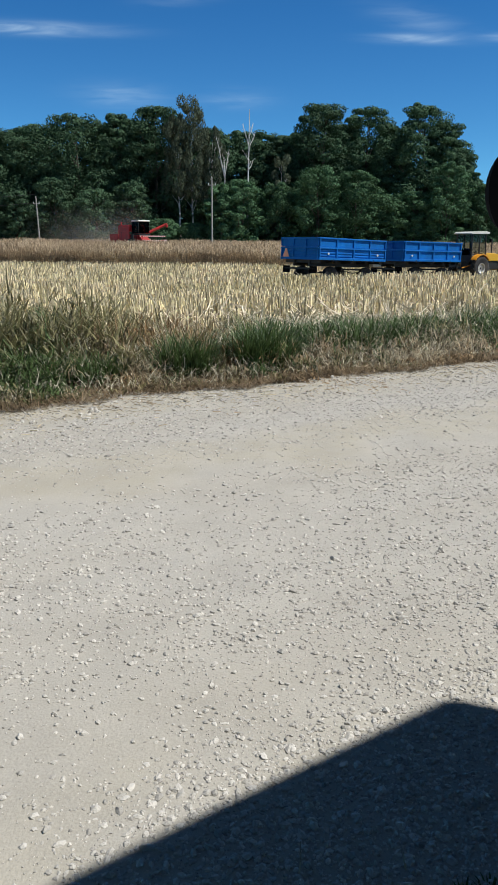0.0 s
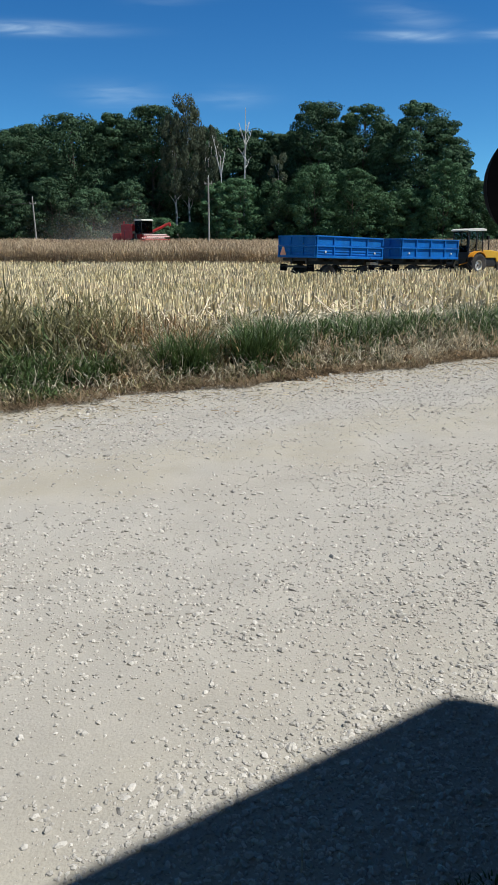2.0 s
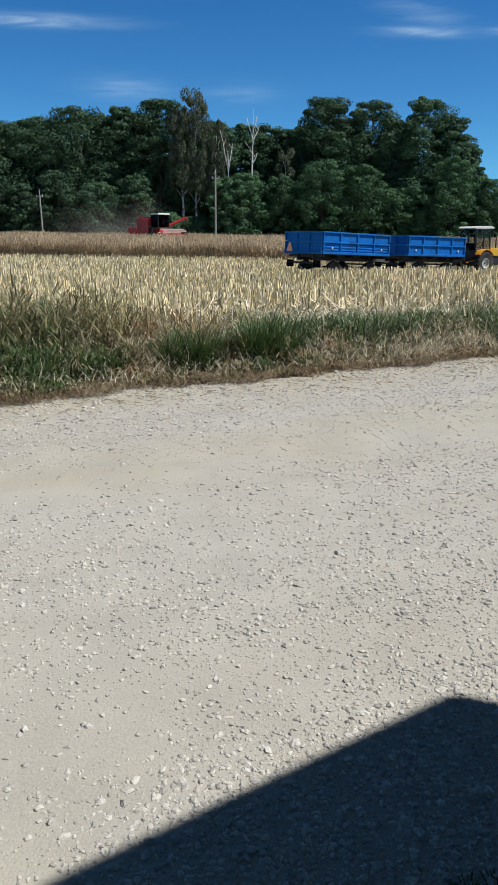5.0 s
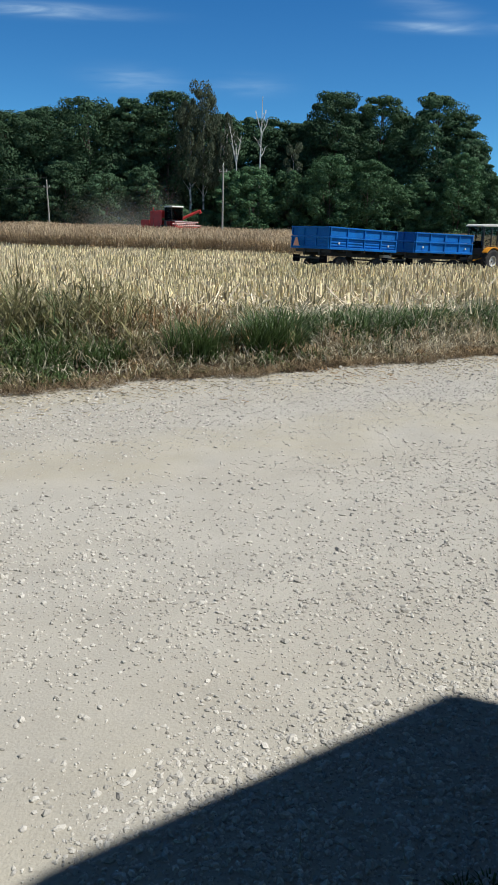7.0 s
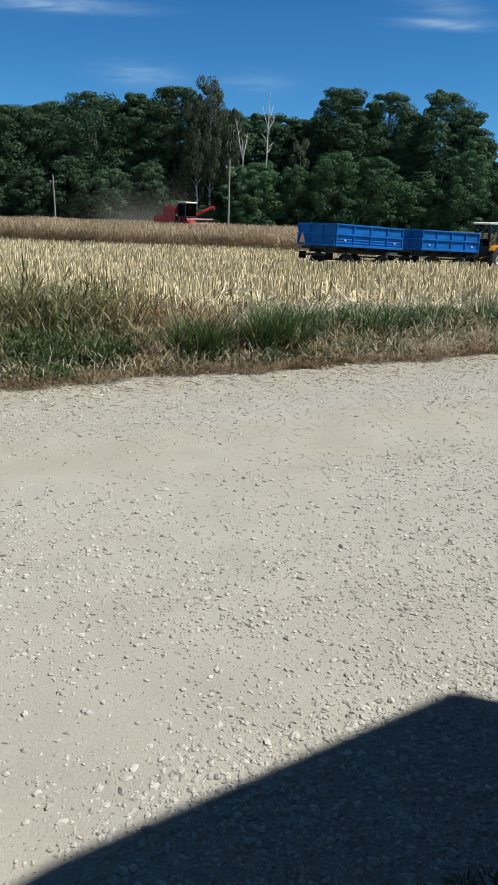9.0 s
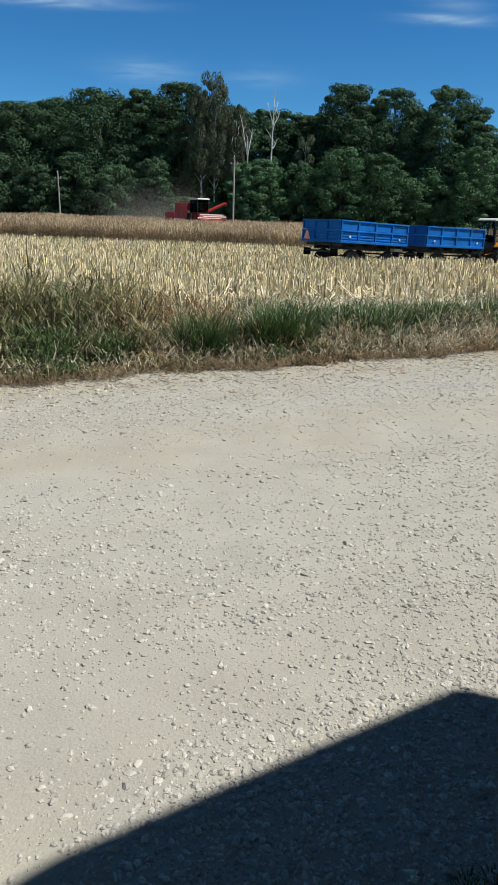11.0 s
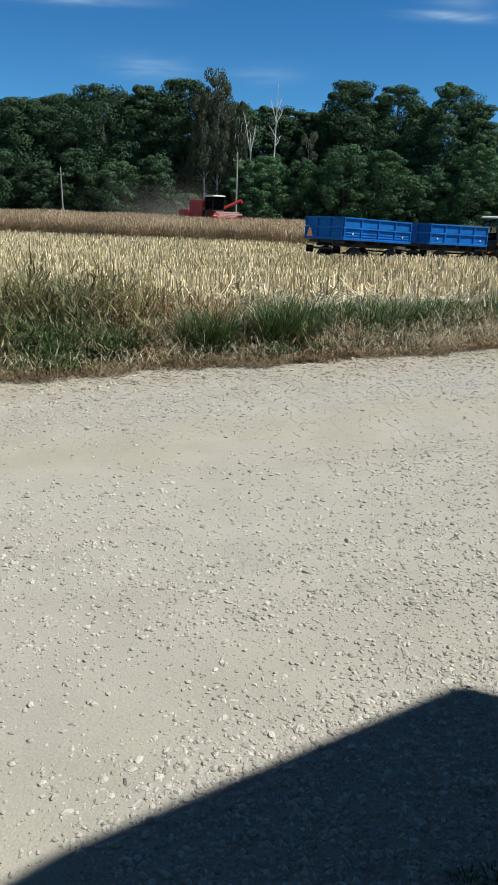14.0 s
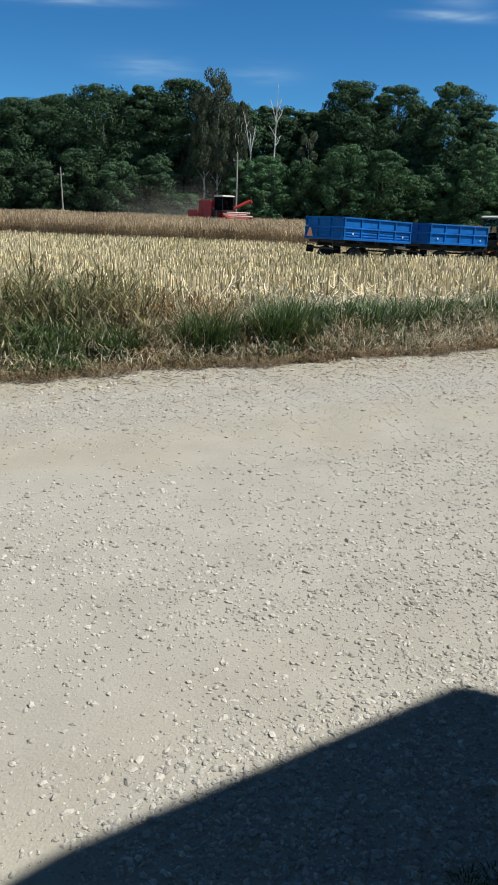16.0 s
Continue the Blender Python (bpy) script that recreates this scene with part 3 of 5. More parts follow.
    by = s * EDGE_DIR.y + (EDGE_OFF + off) * EDGE_N.y
    base = np.stack([bx, by, land(bx, by) + RNG.uniform(0.15, 0.95, n) * (0.09 + 0.24 * sstep(0.1, 1.4, off))], -1)
    v, q = blades(base, RNG.uniform(0, 2 * np.pi, n), RNG.uniform(0.6, 1.7, n), RNG.uniform(0.08, 0.26, n), RNG.uniform(0.006, 0.012, n), RNG.normal(0.6, 0.5, n), 3)
    tagged(new("dead_strands", arrays("dead_strands", v, q, M_STRAND)), "pale dead grass strands tangled through the verge", "grass", kind="stuff")
    # low mat of dead grass and litter, spilling on to the gravel
    n = 26000
    s = RNG.uniform(-8, 12, n)
    off = np.abs(RNG.normal(0, 1, n)) * 0.26 - 0.10 + 0.08 * np.sin(s * 3.3) + 0.05 * np.sin(s * 9.1)
    bx = s * EDGE_DIR.x + (EDGE_OFF + off) * EDGE_N.x
    by = s * EDGE_DIR.y + (EDGE_OFF + off) * EDGE_N.y
    base = np.stack([bx, by, land(bx, by) + RNG.uniform(0, 0.03, n)], -1)
    v, q = blades(base, RNG.uniform(0, 2 * np.pi, n), RNG.uniform(0.9, 1.5, n), RNG.uniform(0.04, 0.16, n), RNG.uniform(0.004, 0.009, n), 0.15, 2)
    tagged(new("grass_litter", arrays("grass_litter", v, q, M_LITTER)), "brown dead grass litter at the road edge", "grass", kind="stuff")


def scatter_stones(name, x, y, size, solid, sink, label):
    """Angular stones of one solid, each with its own shape and turn."""
    n = len(x)
    bm = bmesh.new()
    if solid:
        bmesh.ops.create_icosphere(bm, subdivisions=1, radius=1.0)
        sv, sf = np.array([v.co[:] for v in bm.verts]), np.array([[v.index for v in f.verts] for f in bm.faces])
    else:
        sv = np.array([(1, 0, 0), (0, 1, 0), (-1, 0, 0), (0, -1, 0), (0, 0, 1), (0, 0, -1)], dtype=float)
        sf = np.array([(0, 1, 4), (1, 2, 4), (2, 3, 4), (3, 0, 4), (1, 0, 5), (2, 1, 5), (3, 2, 5), (0, 3, 5)])
    bm.free()
    p = sv[None] * RNG.uniform(0.74, 1.2, (n, len(sv), 1))
    p = p * np.stack([RNG.uniform(0.8, 1.4, n), RNG.uniform(0.65, 1.0, n), RNG.uniform(0.5, 0.9, n)], -1)[:, None] * size[:, None, None]
    a, t = RNG.uniform(0, 2 * np.pi, n)[:, None], RNG.normal(0, 0.35, n)[:, None]
    py, pz = p[..., 1] * np.cos(t) - p[..., 2] * np.sin(t), p[..., 1] * np.sin(t) + p[..., 2] * np.cos(t)
    qx, qy = p[..., 0] * np.cos(a) - py * np.sin(a), p[..., 0] * np.sin(a) + py * np.cos(a)
    v = np.stack([qx + x[:, None], qy + y[:, None], pz + (land(x, y) + size * sink)[:, None]], -1).reshape(-1, 3)
    f = (sf[None] + (np.arange(n) * len(sv))[:, None, None]).reshape(-1, 3)
    tagged(new(name, arrays(name, v, f, M_STONE)), label, "gravel", kind="stuff")


def strewn(x, y, e):
    """How thickly stones lie: bare in the wheel track, thick beside it and along the road's near side."""
    band = np.interp(e, (-5.6, -5.0, -4.6, -4.2, -3.4, -2.8, -2.35, -1.9, -1.5, -0.8, -0.3, 0.1), (1.3, 1.1, 0.5, 0.6, 0.6, 0.3, -0.8, -0.4, 1.0, 0.6, 0.0, 0.1))
    band = band - 0.9 * sstep(0.05, -0.45, x) * sstep(-3.6, -4.4, e)
    return band + 0.55 * np.sin(x * 2.1 + y * 1.3) * np.sin(y * 1.9 - x * 1.1 + 1.0) + 0.35 * np.sin(x * 7.3 - y * 4.1) * np.sin(y * 6.7 + x * 3.1)


def build_gravel():
    """Loose stones over the packed road, thicker between the wheel tracks."""
    for name, n, mean, spread, lo, hi, solid, label in (("gravel", 36000, -5.24, 0.40, 0.0035, 0.013, True, "pale grey crushed stones loose on the road"),
                                                       ("fine_gravel", 50000, -5.95, 0.35, 0.0012, 0.005, False, "fine pale grit scattered over the road")):
        y = 1.0 + 8.0 * RNG.uniform(0, 1, n) ** 1.2
        x = RNG.uniform(-0.42, 0.42, n) * (y + 0.5)
        e = edge_dist(x, y)
        keep = (e < 0.12) & (strewn(x, y, e) > RNG.normal(0.15 if solid else -0.4, 0.7, n))
        x, y = x[keep], y[keep]
        scatter_stones(name, x, y, np.clip(RNG.lognormal(mean, spread, len(x)), lo, hi), solid, 0.05, label)
    n = 12000
    y = 2.4 + 5.6 * RNG.uniform(0, 1, n) ** 0.8
    x = RNG.uniform(-0.42, 0.42, n) * (y + 0.5)
    e = edge_dist(x, y)
    keep = (e < 0.05) & (strewn(x, y, e) > RNG.normal(0.0, 0.7, n))
    x, y = x[keep], y[keep]
    scatter_stones("loose_gravel", x, y, np.clip(RNG.lognormal(-4.88, 0.42, len(x)), 0.004, 0.018), True, 0.05, "pale loose stones strewn across the packed road")


def build_clusters():
    """Drifts of coarser stones between the wheel tracks."""
    xs, ys = [], []
    for cx, cy, along, across, n in ((-0.35, 2.25, 0.34, 0.20, 330), (0.0, 2.45, 0.3, 0.16, 200), (-0.65, 1.95, 0.25, 0.16, 140), (0.75, 2.05, 0.26, 0.12, 150), (0.9, 2.7, 0.35, 0.10, 260), (0.45, 3.0, 0.3, 0.08, 160),
                                     (1.3, 4.3, 0.6, 0.16, 320), (0.6, 5.2, 0.9, 0.2, 420), (-0.6, 5.6, 0.8, 0.25, 420), (2.0, 6.6, 1.0, 0.25, 380), (0.25, 1.75, 0.2, 0.08, 160), (-0.1, 1.45, 0.25, 0.06, 160)):
        a, b = RNG.normal(0, along, n), RNG.normal(0, across, n)
        xs.append(cx + a * EDGE_DIR.x + b * EDGE_N.x)
        ys.append(cy + a * EDGE_DIR.y + b * EDGE_N.y)
    x, y = np.concatenate(xs), np.concatenate(ys)
    scatter_stones("stone_drift", x, y, np.clip(RNG.lognormal(-5.25, 0.38, len(x)), 0.003, 0.012), True, 0.12, "pale coarse gravel drifted between the wheel tracks")
    # the thick loose bed on the near side, where the truck stands
    n = 8200
    a, b = RNG.uniform(-0.75, 1.3, n), RNG.normal(0, 0.20, n)
    x, y = 0.32 + a * EDGE_DIR.x + b * EDGE_N.x, 1.55 + a * EDGE_DIR.y + b * EDGE_N.y
    scatter_stones("gravel_bed", x, y, np.clip(RNG.lognormal(-5.32, 0.52, n), 0.002, 0.015), True, -0.15, "thick bed of loose grey gravel at the roadside")


def build_shoulder():
    """Coarser stones and straw bits pushed up along the verge."""
    n = 5200
    s, off = RNG.uniform(-8, 12, n), -np.abs(RNG.normal(0, 0.6, n)) - 0.02
    x, y = s * EDGE_DIR.x + (EDGE_OFF + off) * EDGE_N.x, s * EDGE_DIR.y + (EDGE_OFF + off) * EDGE_N.y
    scatter_stones("shoulder_gravel", x, y, np.clip(RNG.lognormal(-4.75, 0.4, n), 0.005, 0.022), True, 0.2, "coarse pale stones along the grassy road edge")
    n = 5200
    s, off = RNG.uniform(-8, 12, n), -np.abs(RNG.normal(0, 0.42, n)) + 0.05
    x, y = s * EDGE_DIR.x + (EDGE_OFF + off) * EDGE_N.x, s * EDGE_DIR.y + (EDGE_OFF + off) * EDGE_N.y
    base = np.stack([x, y, land(x, y) + 0.008], -1)
    hd, ln = RNG.uniform(0, 2 * np.pi, n), RNG.uniform(0.015, 0.07, n)
    tip = base + np.stack([np.cos(hd) * ln, np.sin(hd) * ln, RNG.uniform(0, 0.012, n)], -1)
    v, q = stalks(base, tip, RNG.uniform(0.0015, 0.003, n), RNG.uniform(0.001, 0.003, n))
    tagged(new("straw_bits", arrays("straw_bits", v, q, M_DRY)), "short bits of straw blown on to the road edge", "straw", kind="stuff")


def build_large_stones():
    """The larger stones that can be told apart."""
    spots = ((-0.13, 4.72, 0.022), (-0.50, 1.49, 0.016), (0.53, 1.56, 0.018), (0.78, 1.86, 0.024), (0.82, 1.83, 0.016), (0.60, 2.30, 0.014), (-0.42, 1.85, 0.016), (0.04, 2.33, 0.018), (0.10, 2.36, 0.014), (0.33, 1.30, 0.022),
             (-0.66, 1.62, 0.018), (-0.20, 1.92, 0.014), (-0.12, 1.9, 0.015), (0.42, 1.84, 0.013), (0.36, 1.83, 0.013), (-0.58, 2.3, 0.016), (-0.62, 2.35, 0.013), (0.9, 2.9, 0.02), (0.3, 3.4, 0.018), (-0.5, 3.7, 0.02), (0.872, 2.385, 0.034), (0.915, 2.43, 0.030))
    for i, (x, y, r) in enumerate(spots):
        rng = random.Random(i)
        bm = bmesh.new()
        r *= 0.62
        bmesh.ops.create_icosphere(bm, subdivisions=1, radius=r)
        for v in bm.verts:
            k = noise.noise(v.co * 60 + Vector((i * 3.1, 0, 0)))
            v.co = Vector((v.co.x * 1.2, v.co.y * 0.9, max(v.co.z * 0.65, -r * 0.4))) * (1 + 0.7 * k)
        ob = part("stone", bm, M_STONE)
        ob.matrix_basis = pose(x, y, float(land(x, y)) + r * 0.25, 0, 0, rng.uniform(0, 360))
        tagged(ob, "single pale grey angular stone on the road", "stone", group="larger stones on the road")
    kinds = []
    for k in range(8):
        bm = bmesh.new()
        bmesh.ops.create_icosphere(bm, subdivisions=1, radius=1.0)
        for v in bm.verts:
            bump = noise.noise(v.co * 1.4 + Vector((k * 5.3, 2.0, 0)))
            v.co = Vector((v.co.x * 1.2, v.co.y * 0.9, max(v.co.z * 0.62, -0.35))) * (1 + 0.5 * bump)
        me = bpy.data.meshes.new("stone")
        bm.to_mesh(me)
        bm.free()
        me.materials.append(M_STONE)
        kinds.append(me)
    rng, made = random.Random(31), 0
    while made < 230:
        y = 1.35 + 2.6 * rng.random() ** 1.2
        x = rng.uniform(-0.38, 0.40) * (y + 0.4)
        e = float(edge_dist(x, y))
        if float(strewn(x, y, e)) < rng.gauss(0.1, 0.5):
            continue
        r = rng.uniform(0.0055, 0.0105)
        ob = new("stone", kinds[made % 8])
        ob.matrix_basis = pose(x, y, float(land(x, y)) + r * 0.1, rng.uniform(-15, 15), rng.uniform(-15, 15), rng.uniform(0, 360)) @ Matrix.Diagonal((r, r, r * rng.uniform(0.8, 1.1), 1))
        tagged(ob, "small pale grey stone half pressed into the road", "stone", group="small stones on the road")
        made += 1


def build_roadside_weeds():
    """Low dark weeds beside the truck, and two dry stems in the gravel."""
    for x, y, reach in ((0.50, 1.285, 0.034), (0.44, 1.265, 0.030), (0.57, 1.28, 0.038)):
        n = 90
        a = RNG.uniform(0, 2 * np.pi, n)
        r = RNG.uniform(0, 1, n) ** 0.6 * 0.04
        base = np.stack([np.cos(a) * r, np.sin(a) * r, RNG.uniform(-0.004, 0.004, n)], -1)
        v, q = blades(base, a, np.abs(RNG.normal(0.7, 0.3, n)), reach * RNG.uniform(0.4, 1.0, n), RNG.uniform(0.002, 0.005, n), RNG.uniform(0.2, 0.8, n), 3)
        ob = new("weed", arrays("weed", v, q, M_GRASS))
        ob.matrix_basis = pose(x, y, float(land(x, y)))
        tagged(ob, "low dark green weed growing in roadside gravel", "weed", group="weeds in the gravel")
    for x, y, dx, dy, up in ((0.105, 1.325, 0.012, 0.050, 0.045), (0.335, 1.345, -0.004, 0.020, 0.030)):
        base = np.array([[x, y, 0.0], [x + dx * 0.4, y + dy * 0.4, up * 0.4]])
        tip = np.array([[x + dx * 0.4, y + dy * 0.4, up * 0.4], [x + dx * 0.5, y + dy, up]])
        v, q = stalks(base, tip, np.array([0.0025, 0.0022]), np.array([0.0022, 0.0010]))
        ob = new("straw", arrays("straw", v - np.array([x, y, 0]), q, M_STRAND))
        ob.matrix_basis = pose(x, y, float(land(x, y)))
        tagged(ob, "single bent dry straw lying in roadside gravel", "straw", group="loose straws in the gravel")


build_stubble()
build_crop()
build_verge()
build_gravel()
build_large_stones()
build_shoulder()
build_clusters()
build_roadside_weeds()

# ---- trees ----


def limb(bm, a, b, r0, r1, sides=7, wig=0.0):
    a, b = Vector(a), Vector(b)
    pts = [a.lerp(b, k / 3) + (Vector((random.uniform(-wig, wig), random.uniform(-wig, wig), 0)) if 0 < k < 3 else Vector()) for k in range(4)]
    for k in range(3):
        add_rod(bm, pts[k], pts[k + 1], r0 + (r1 - r0) * k / 3, r0 + (r1 - r0) * (k + 1) / 3, sides)
    return pts[-1]


def leaf_cards(centres, radii, count, size, rng, hang=0.0):
    """Small leaf sprays scattered over and inside lobes."""
    k = rng.integers(0, len(centres), count)
    d = rng.normal(0, 1, (count, 3))
    d /= np.linalg.norm(d, axis=1, keepdims=True)
    rr = rng.uniform(0.55, 1.08, count) ** 0.6
    p = centres[k] + d * radii[k] * rr[:, None]
    nrm = d * 1.2 + rng.normal(0, 0.42, (count, 3))
    nrm[:, 2] += 0.35
    nrm /= np.linalg.norm(nrm, axis=1, keepdims=True)
    t = np.cross(nrm, rng.normal(0, 1, (count, 3)))
    t /= np.linalg.norm(t, axis=1, keepdims=True)
    if hang:
        t = t * (1 - hang) + np.array([0, 0, -1.0]) * hang
        t /= np.linalg.norm(t, axis=1, keepdims=True)
    b = np.cross(nrm, t)
    s = rng.uniform(0.6, 1.4, (count, 1)) * size
    v = np.stack([p - t * s, p + (t * 0.6 + b * 0.7) * s, p + (t * 0.6 - b * 0.7) * s], 1).reshape(-1, 3)
    q = np.arange(count * 3).reshape(-1, 3)
    return v, q


def make_tree(name, x, y, height, spread, leaf, label, seed, low=0.25, lobes=60, leaves=20000, bark=None, size=0.26, squeeze=1.0, trunk_r=0.28, hang=0.0, crown_top=1.0, power=0.42):
    """A tapered trunk with limbs and a crown of lobes of many leaf sprays."""
    rng = np.random.default_rng(seed)
    random.seed(seed)
    z0 = float(land(x, y))
    tree = new(name)
    tree.matrix_basis = Matrix.Translation((x, y, z0 - 0.1))
    tagged(tree, label, "tree", group="trees of the wood")
    bm = bmesh.new()
    top = limb(bm, (0, 0, 0), (rng.normal(0, 0.3), rng.normal(0, 0.3), height * 0.88), trunk_r, trunk_r * 0.22, 8, 0.25)
    cs, rs = [], []
    for k in range(lobes):
        f = low + (crown_top - low) * ((k + 0.5) / lobes)
        prof = math.sin(math.pi * min(1, max(0.0, (f - low) / (1.0 - low) * 0.86 + 0.12))) ** power
        a = k * 2.399 + rng.uniform(-0.5, 0.5)
        r = spread * prof * rng.uniform(0.4, 0.92)
        c = np.array([math.cos(a) * r, math.sin(a) * r * squeeze, height * f * rng.uniform(0.95, 1.0)])
        size_l = spread * rng.uniform(0.15, 0.33) * (0.6 + 0.5 * prof)
        c[2] = min(c[2], height - size_l * 0.8)
        cs.append(c)
        rs.append([size_l * rng.uniform(0.9, 1.4), size_l * rng.uniform(0.9, 1.3), size_l * (1.5 if hang else rng.uniform(0.45, 0.8))])
        if k % 4 == 0:
            limb(bm, (0, 0, max(1.0, c[2] - r * 0.9 - 1)), c, trunk_r * 0.35, 0.03, 5, 0.2)
    part("trunk", bm, bark or M_BARK, tree)
    v, q = leaf_cards(np.array(cs), np.array(rs), leaves, size, rng, hang)
    crown = new("crown", arrays("crown", v, q, leaf))
    crown.parent = tree
    return tree


def build_wood():
    oak = "tall dark green broadleaf tree at the wood's edge"
    rows = [(-41, 113, 17.0, 5.0), (-35, 112, 17.4, 5.0), (-29.5, 114, 18.4, 5.4), (-24.0, 112, 19.4, 5.8), (-18.1, 113, 19.7, 3.3), (-13.0, 112, 20.8, 4.6),
            (-5.2, 115, 18.0, 3.8), (-1.2, 117, 17.8, 4.0), (2.2, 118, 18.0, 4.0), (5.6, 116, 17.4, 3.8), (10.1, 112, 21.2, 4.6), (16.6, 113, 20.9, 4.6), (20.2, 114, 18.2, 3.6),
            (23.7, 111, 21.3, 4.4), (27.2, 112, 18.6, 3.2), (29.2, 111, 15.0, 2.6), (31.0, 112, 10.8, 2.2), (-38, 116, 16.4, 4.6), (-32.3, 116, 17.8, 4.6), (-21.0, 116, 18.4, 4.6), (-16.0, 116, 19.2, 4.2), (13.4, 116, 19.0, 4.0), (7.6, 116, 17.6, 3.6)]
    for i, (x, y, h, s) in enumerate(rows):
        make_tree("oak_tree", x, y, h * 0.925, s * 1.12, M_LEAF, oak, 20 + i, low=0.10, lobes=120, leaves=33000, size=0.152)
    # lighter trees and shrubs before the dark ones
    front = [(-37, 107, 9.0, 3.6), (-31, 106, 7.5, 3.2), (-26, 107, 9.5, 3.4), (-20.5, 106, 8.0, 3.2), (-15.5, 107, 9.0, 3.2), (-11.6, 106, 4.2, 2.4), (-7.4, 105.5, 3.6, 2.2), (-3.6, 104.5, 8.6, 2.4), (-1.2, 105, 9.2, 3.2),
             (3.8, 106, 9.0, 3.0), (9.0, 105, 11.0, 3.8), (14.3, 105, 10.5, 3.8), (18.4, 106, 7.5, 3.0), (22.2, 106, 8.0, 3.0), (26.0, 105, 11.5, 3.4), (30.8, 106, 9.0, 3.2), (35.5, 107, 6.0, 2.8), (40, 110, 5.5, 3.0), (46, 112, 6.0, 3.4)]
    for i, (x, y, h, s) in enumerate(front):
        make_tree("young_tree", x, y, h, s, M_LEAF if x < -12 else M_LEAF_L, "mid-green young broadleaf tree before the wood", 60 + i, low=0.05, lobes=80, leaves=16500, size=0.13, trunk_r=0.12)
    # closed dark undergrowth behind the first row
    for i, x in enumerate(np.linspace(-50, 52, 18)):
        make_tree("shaded_tree", float(x), 120 + 2.0 * (i % 3), 15.0 if x < 22 else 6.0, 5.0, M_LEAF, "dark green tree deep inside the wood", 100 + i, low=0.05, lobes=24, leaves=6000, size=0.36)
    # birches with white stems
    make_tree("birch_tree", -9.4, 108, 17.6, 2.0, M_LEAF_B, "tall birch with white trunk and drooping yellowish leaves", 140, low=0.42, lobes=60, leaves=13000, power=0.15, crown_top=0.97, bark=M_BIRCH, size=0.13, trunk_r=0.17, hang=0.75)
    make_tree("birch_tree", -7.6, 108.5, 19.8, 2.4, M_LEAF_B, "slender birch with white trunk and drooping leaves", 141, low=0.36, lobes=60, leaves=14000, power=0.30, crown_top=0.97, bark=M_BIRCH, size=0.13, trunk_r=0.15, hang=0.75)
    make_tree("birch_tree", -5.0, 109.0, 16.2, 1.9, M_LEAF_B, "slender birch with thin greyish drooping crown", 143, low=0.35, lobes=40, leaves=8000, power=0.3, bark=M_BIRCH, size=0.13, trunk_r=0.12, hang=0.75)
    make_tree("birch_tree", 4.4, 107, 12.5, 1.6, M_LEAF_B, "thin birch with pale trunk before dark trees", 142, low=0.4, lobes=14, leaves=2600, bark=M_BIRCH, size=0.15, trunk_r=0.08, hang=0.6)


def undergrowth():
    """The closed dark foot of the wood."""
    rng = np.random.default_rng(77)
    x = np.repeat(np.linspace(-54, 34, 60), 3)
    y = rng.uniform(113, 122, 180)
    c = np.stack([x, y, land(x, y) + np.tile([1.0, 3.2, 5.6], 60)], -1)
    v, q = leaf_cards(c, np.full((180, 3), 2.1), 18000, 0.36, rng)
    tagged(new("undergrowth", arrays("undergrowth", v, q, M_LEAF)), "dark dense undergrowth at the foot of the wood", "undergrowth", kind="stuff")


undergrowth()


def dead_tree(x, y, height, seed, fork):
    random.seed(seed)
    t = new("dead_tree")
    t.matrix_basis = Matrix.Translation((x, y, float(land(x, y)) - 0.1))
    tagged(t, "bare dead birch with pale barkless stem in the wood", "tree", group="trees of the wood")
    bm = bmesh.new()
    limb(bm, (0, 0, 0), (0.2, 0, height), 0.17, 0.035, 8, 0.28)
    part("trunk", bm, M_DEAD, t)
    for z0, dx, dz in fork:
        bm = bmesh.new()
        limb(bm, (0.1, 0, z0), (dx, random.uniform(-0.3, 0.3), z0 + dz), 0.085, 0.025, 6, 0.12)
        for k in range(3):
            f = 0.4 + 0.2 * k
            limb(bm, (dx * f, 0, z0 + dz * f), (dx * f + random.uniform(-0.5, 0.5), 0.1, z0 + dz * f + random.uniform(0.4, 1.0)), 0.03, 0.012, 4, 0.05)
        part("branch", bm, M_DEAD, t)


def utility_pole(x, y, height, lean):
    p = new("utility_pole")
    p.matrix_basis = pose(x, y, float(land(x, y)) - 0.2, 0, lean, 0)
    tagged(p, "slim grey wooden utility pole with crossarm in the crop", "utility pole", group="utility poles")
    part("pole", rod((0, 0, 0), (0, 0, height), 0.11, 0.075, 12), M_POLE, p)
    part("crossarm", box(-0.42, -0.04, height - 0.75, 0.42, 0.04, height - 0.66, 0.01), M_POLE, p)
    for dx in (-0.36, 0.0, 0.36):
        z = height - 0.66 if dx else height
        part("insulator", rod((dx, 0, z), (dx, 0, z + 0.2), 0.04, 0.03, 8), M_WHITE, p, "small white insulator")
    return p


def wire(name, a, b, sag):
    a, b = Vector(a), Vector(b)
    cu = bpy.data.curves.new(name, "CURVE")
    cu.dimensions, cu.bevel_depth, cu.bevel_resolution = "3D", 0.022, 1
    sp = cu.splines.new("POLY")
    sp.points.add(24)
    for i, pt in enumerate(sp.points):
        f = i / 24
        q = a.lerp(b, f)
        pt.co = (q.x, q.y, q.z - sag * 4 * f * (1 - f), 1)
    cu.materials.append(M_WIRE)
    tagged(new(name, cu), "thin dark overhead wire slung from utility pole", "wire", group="overhead wires")


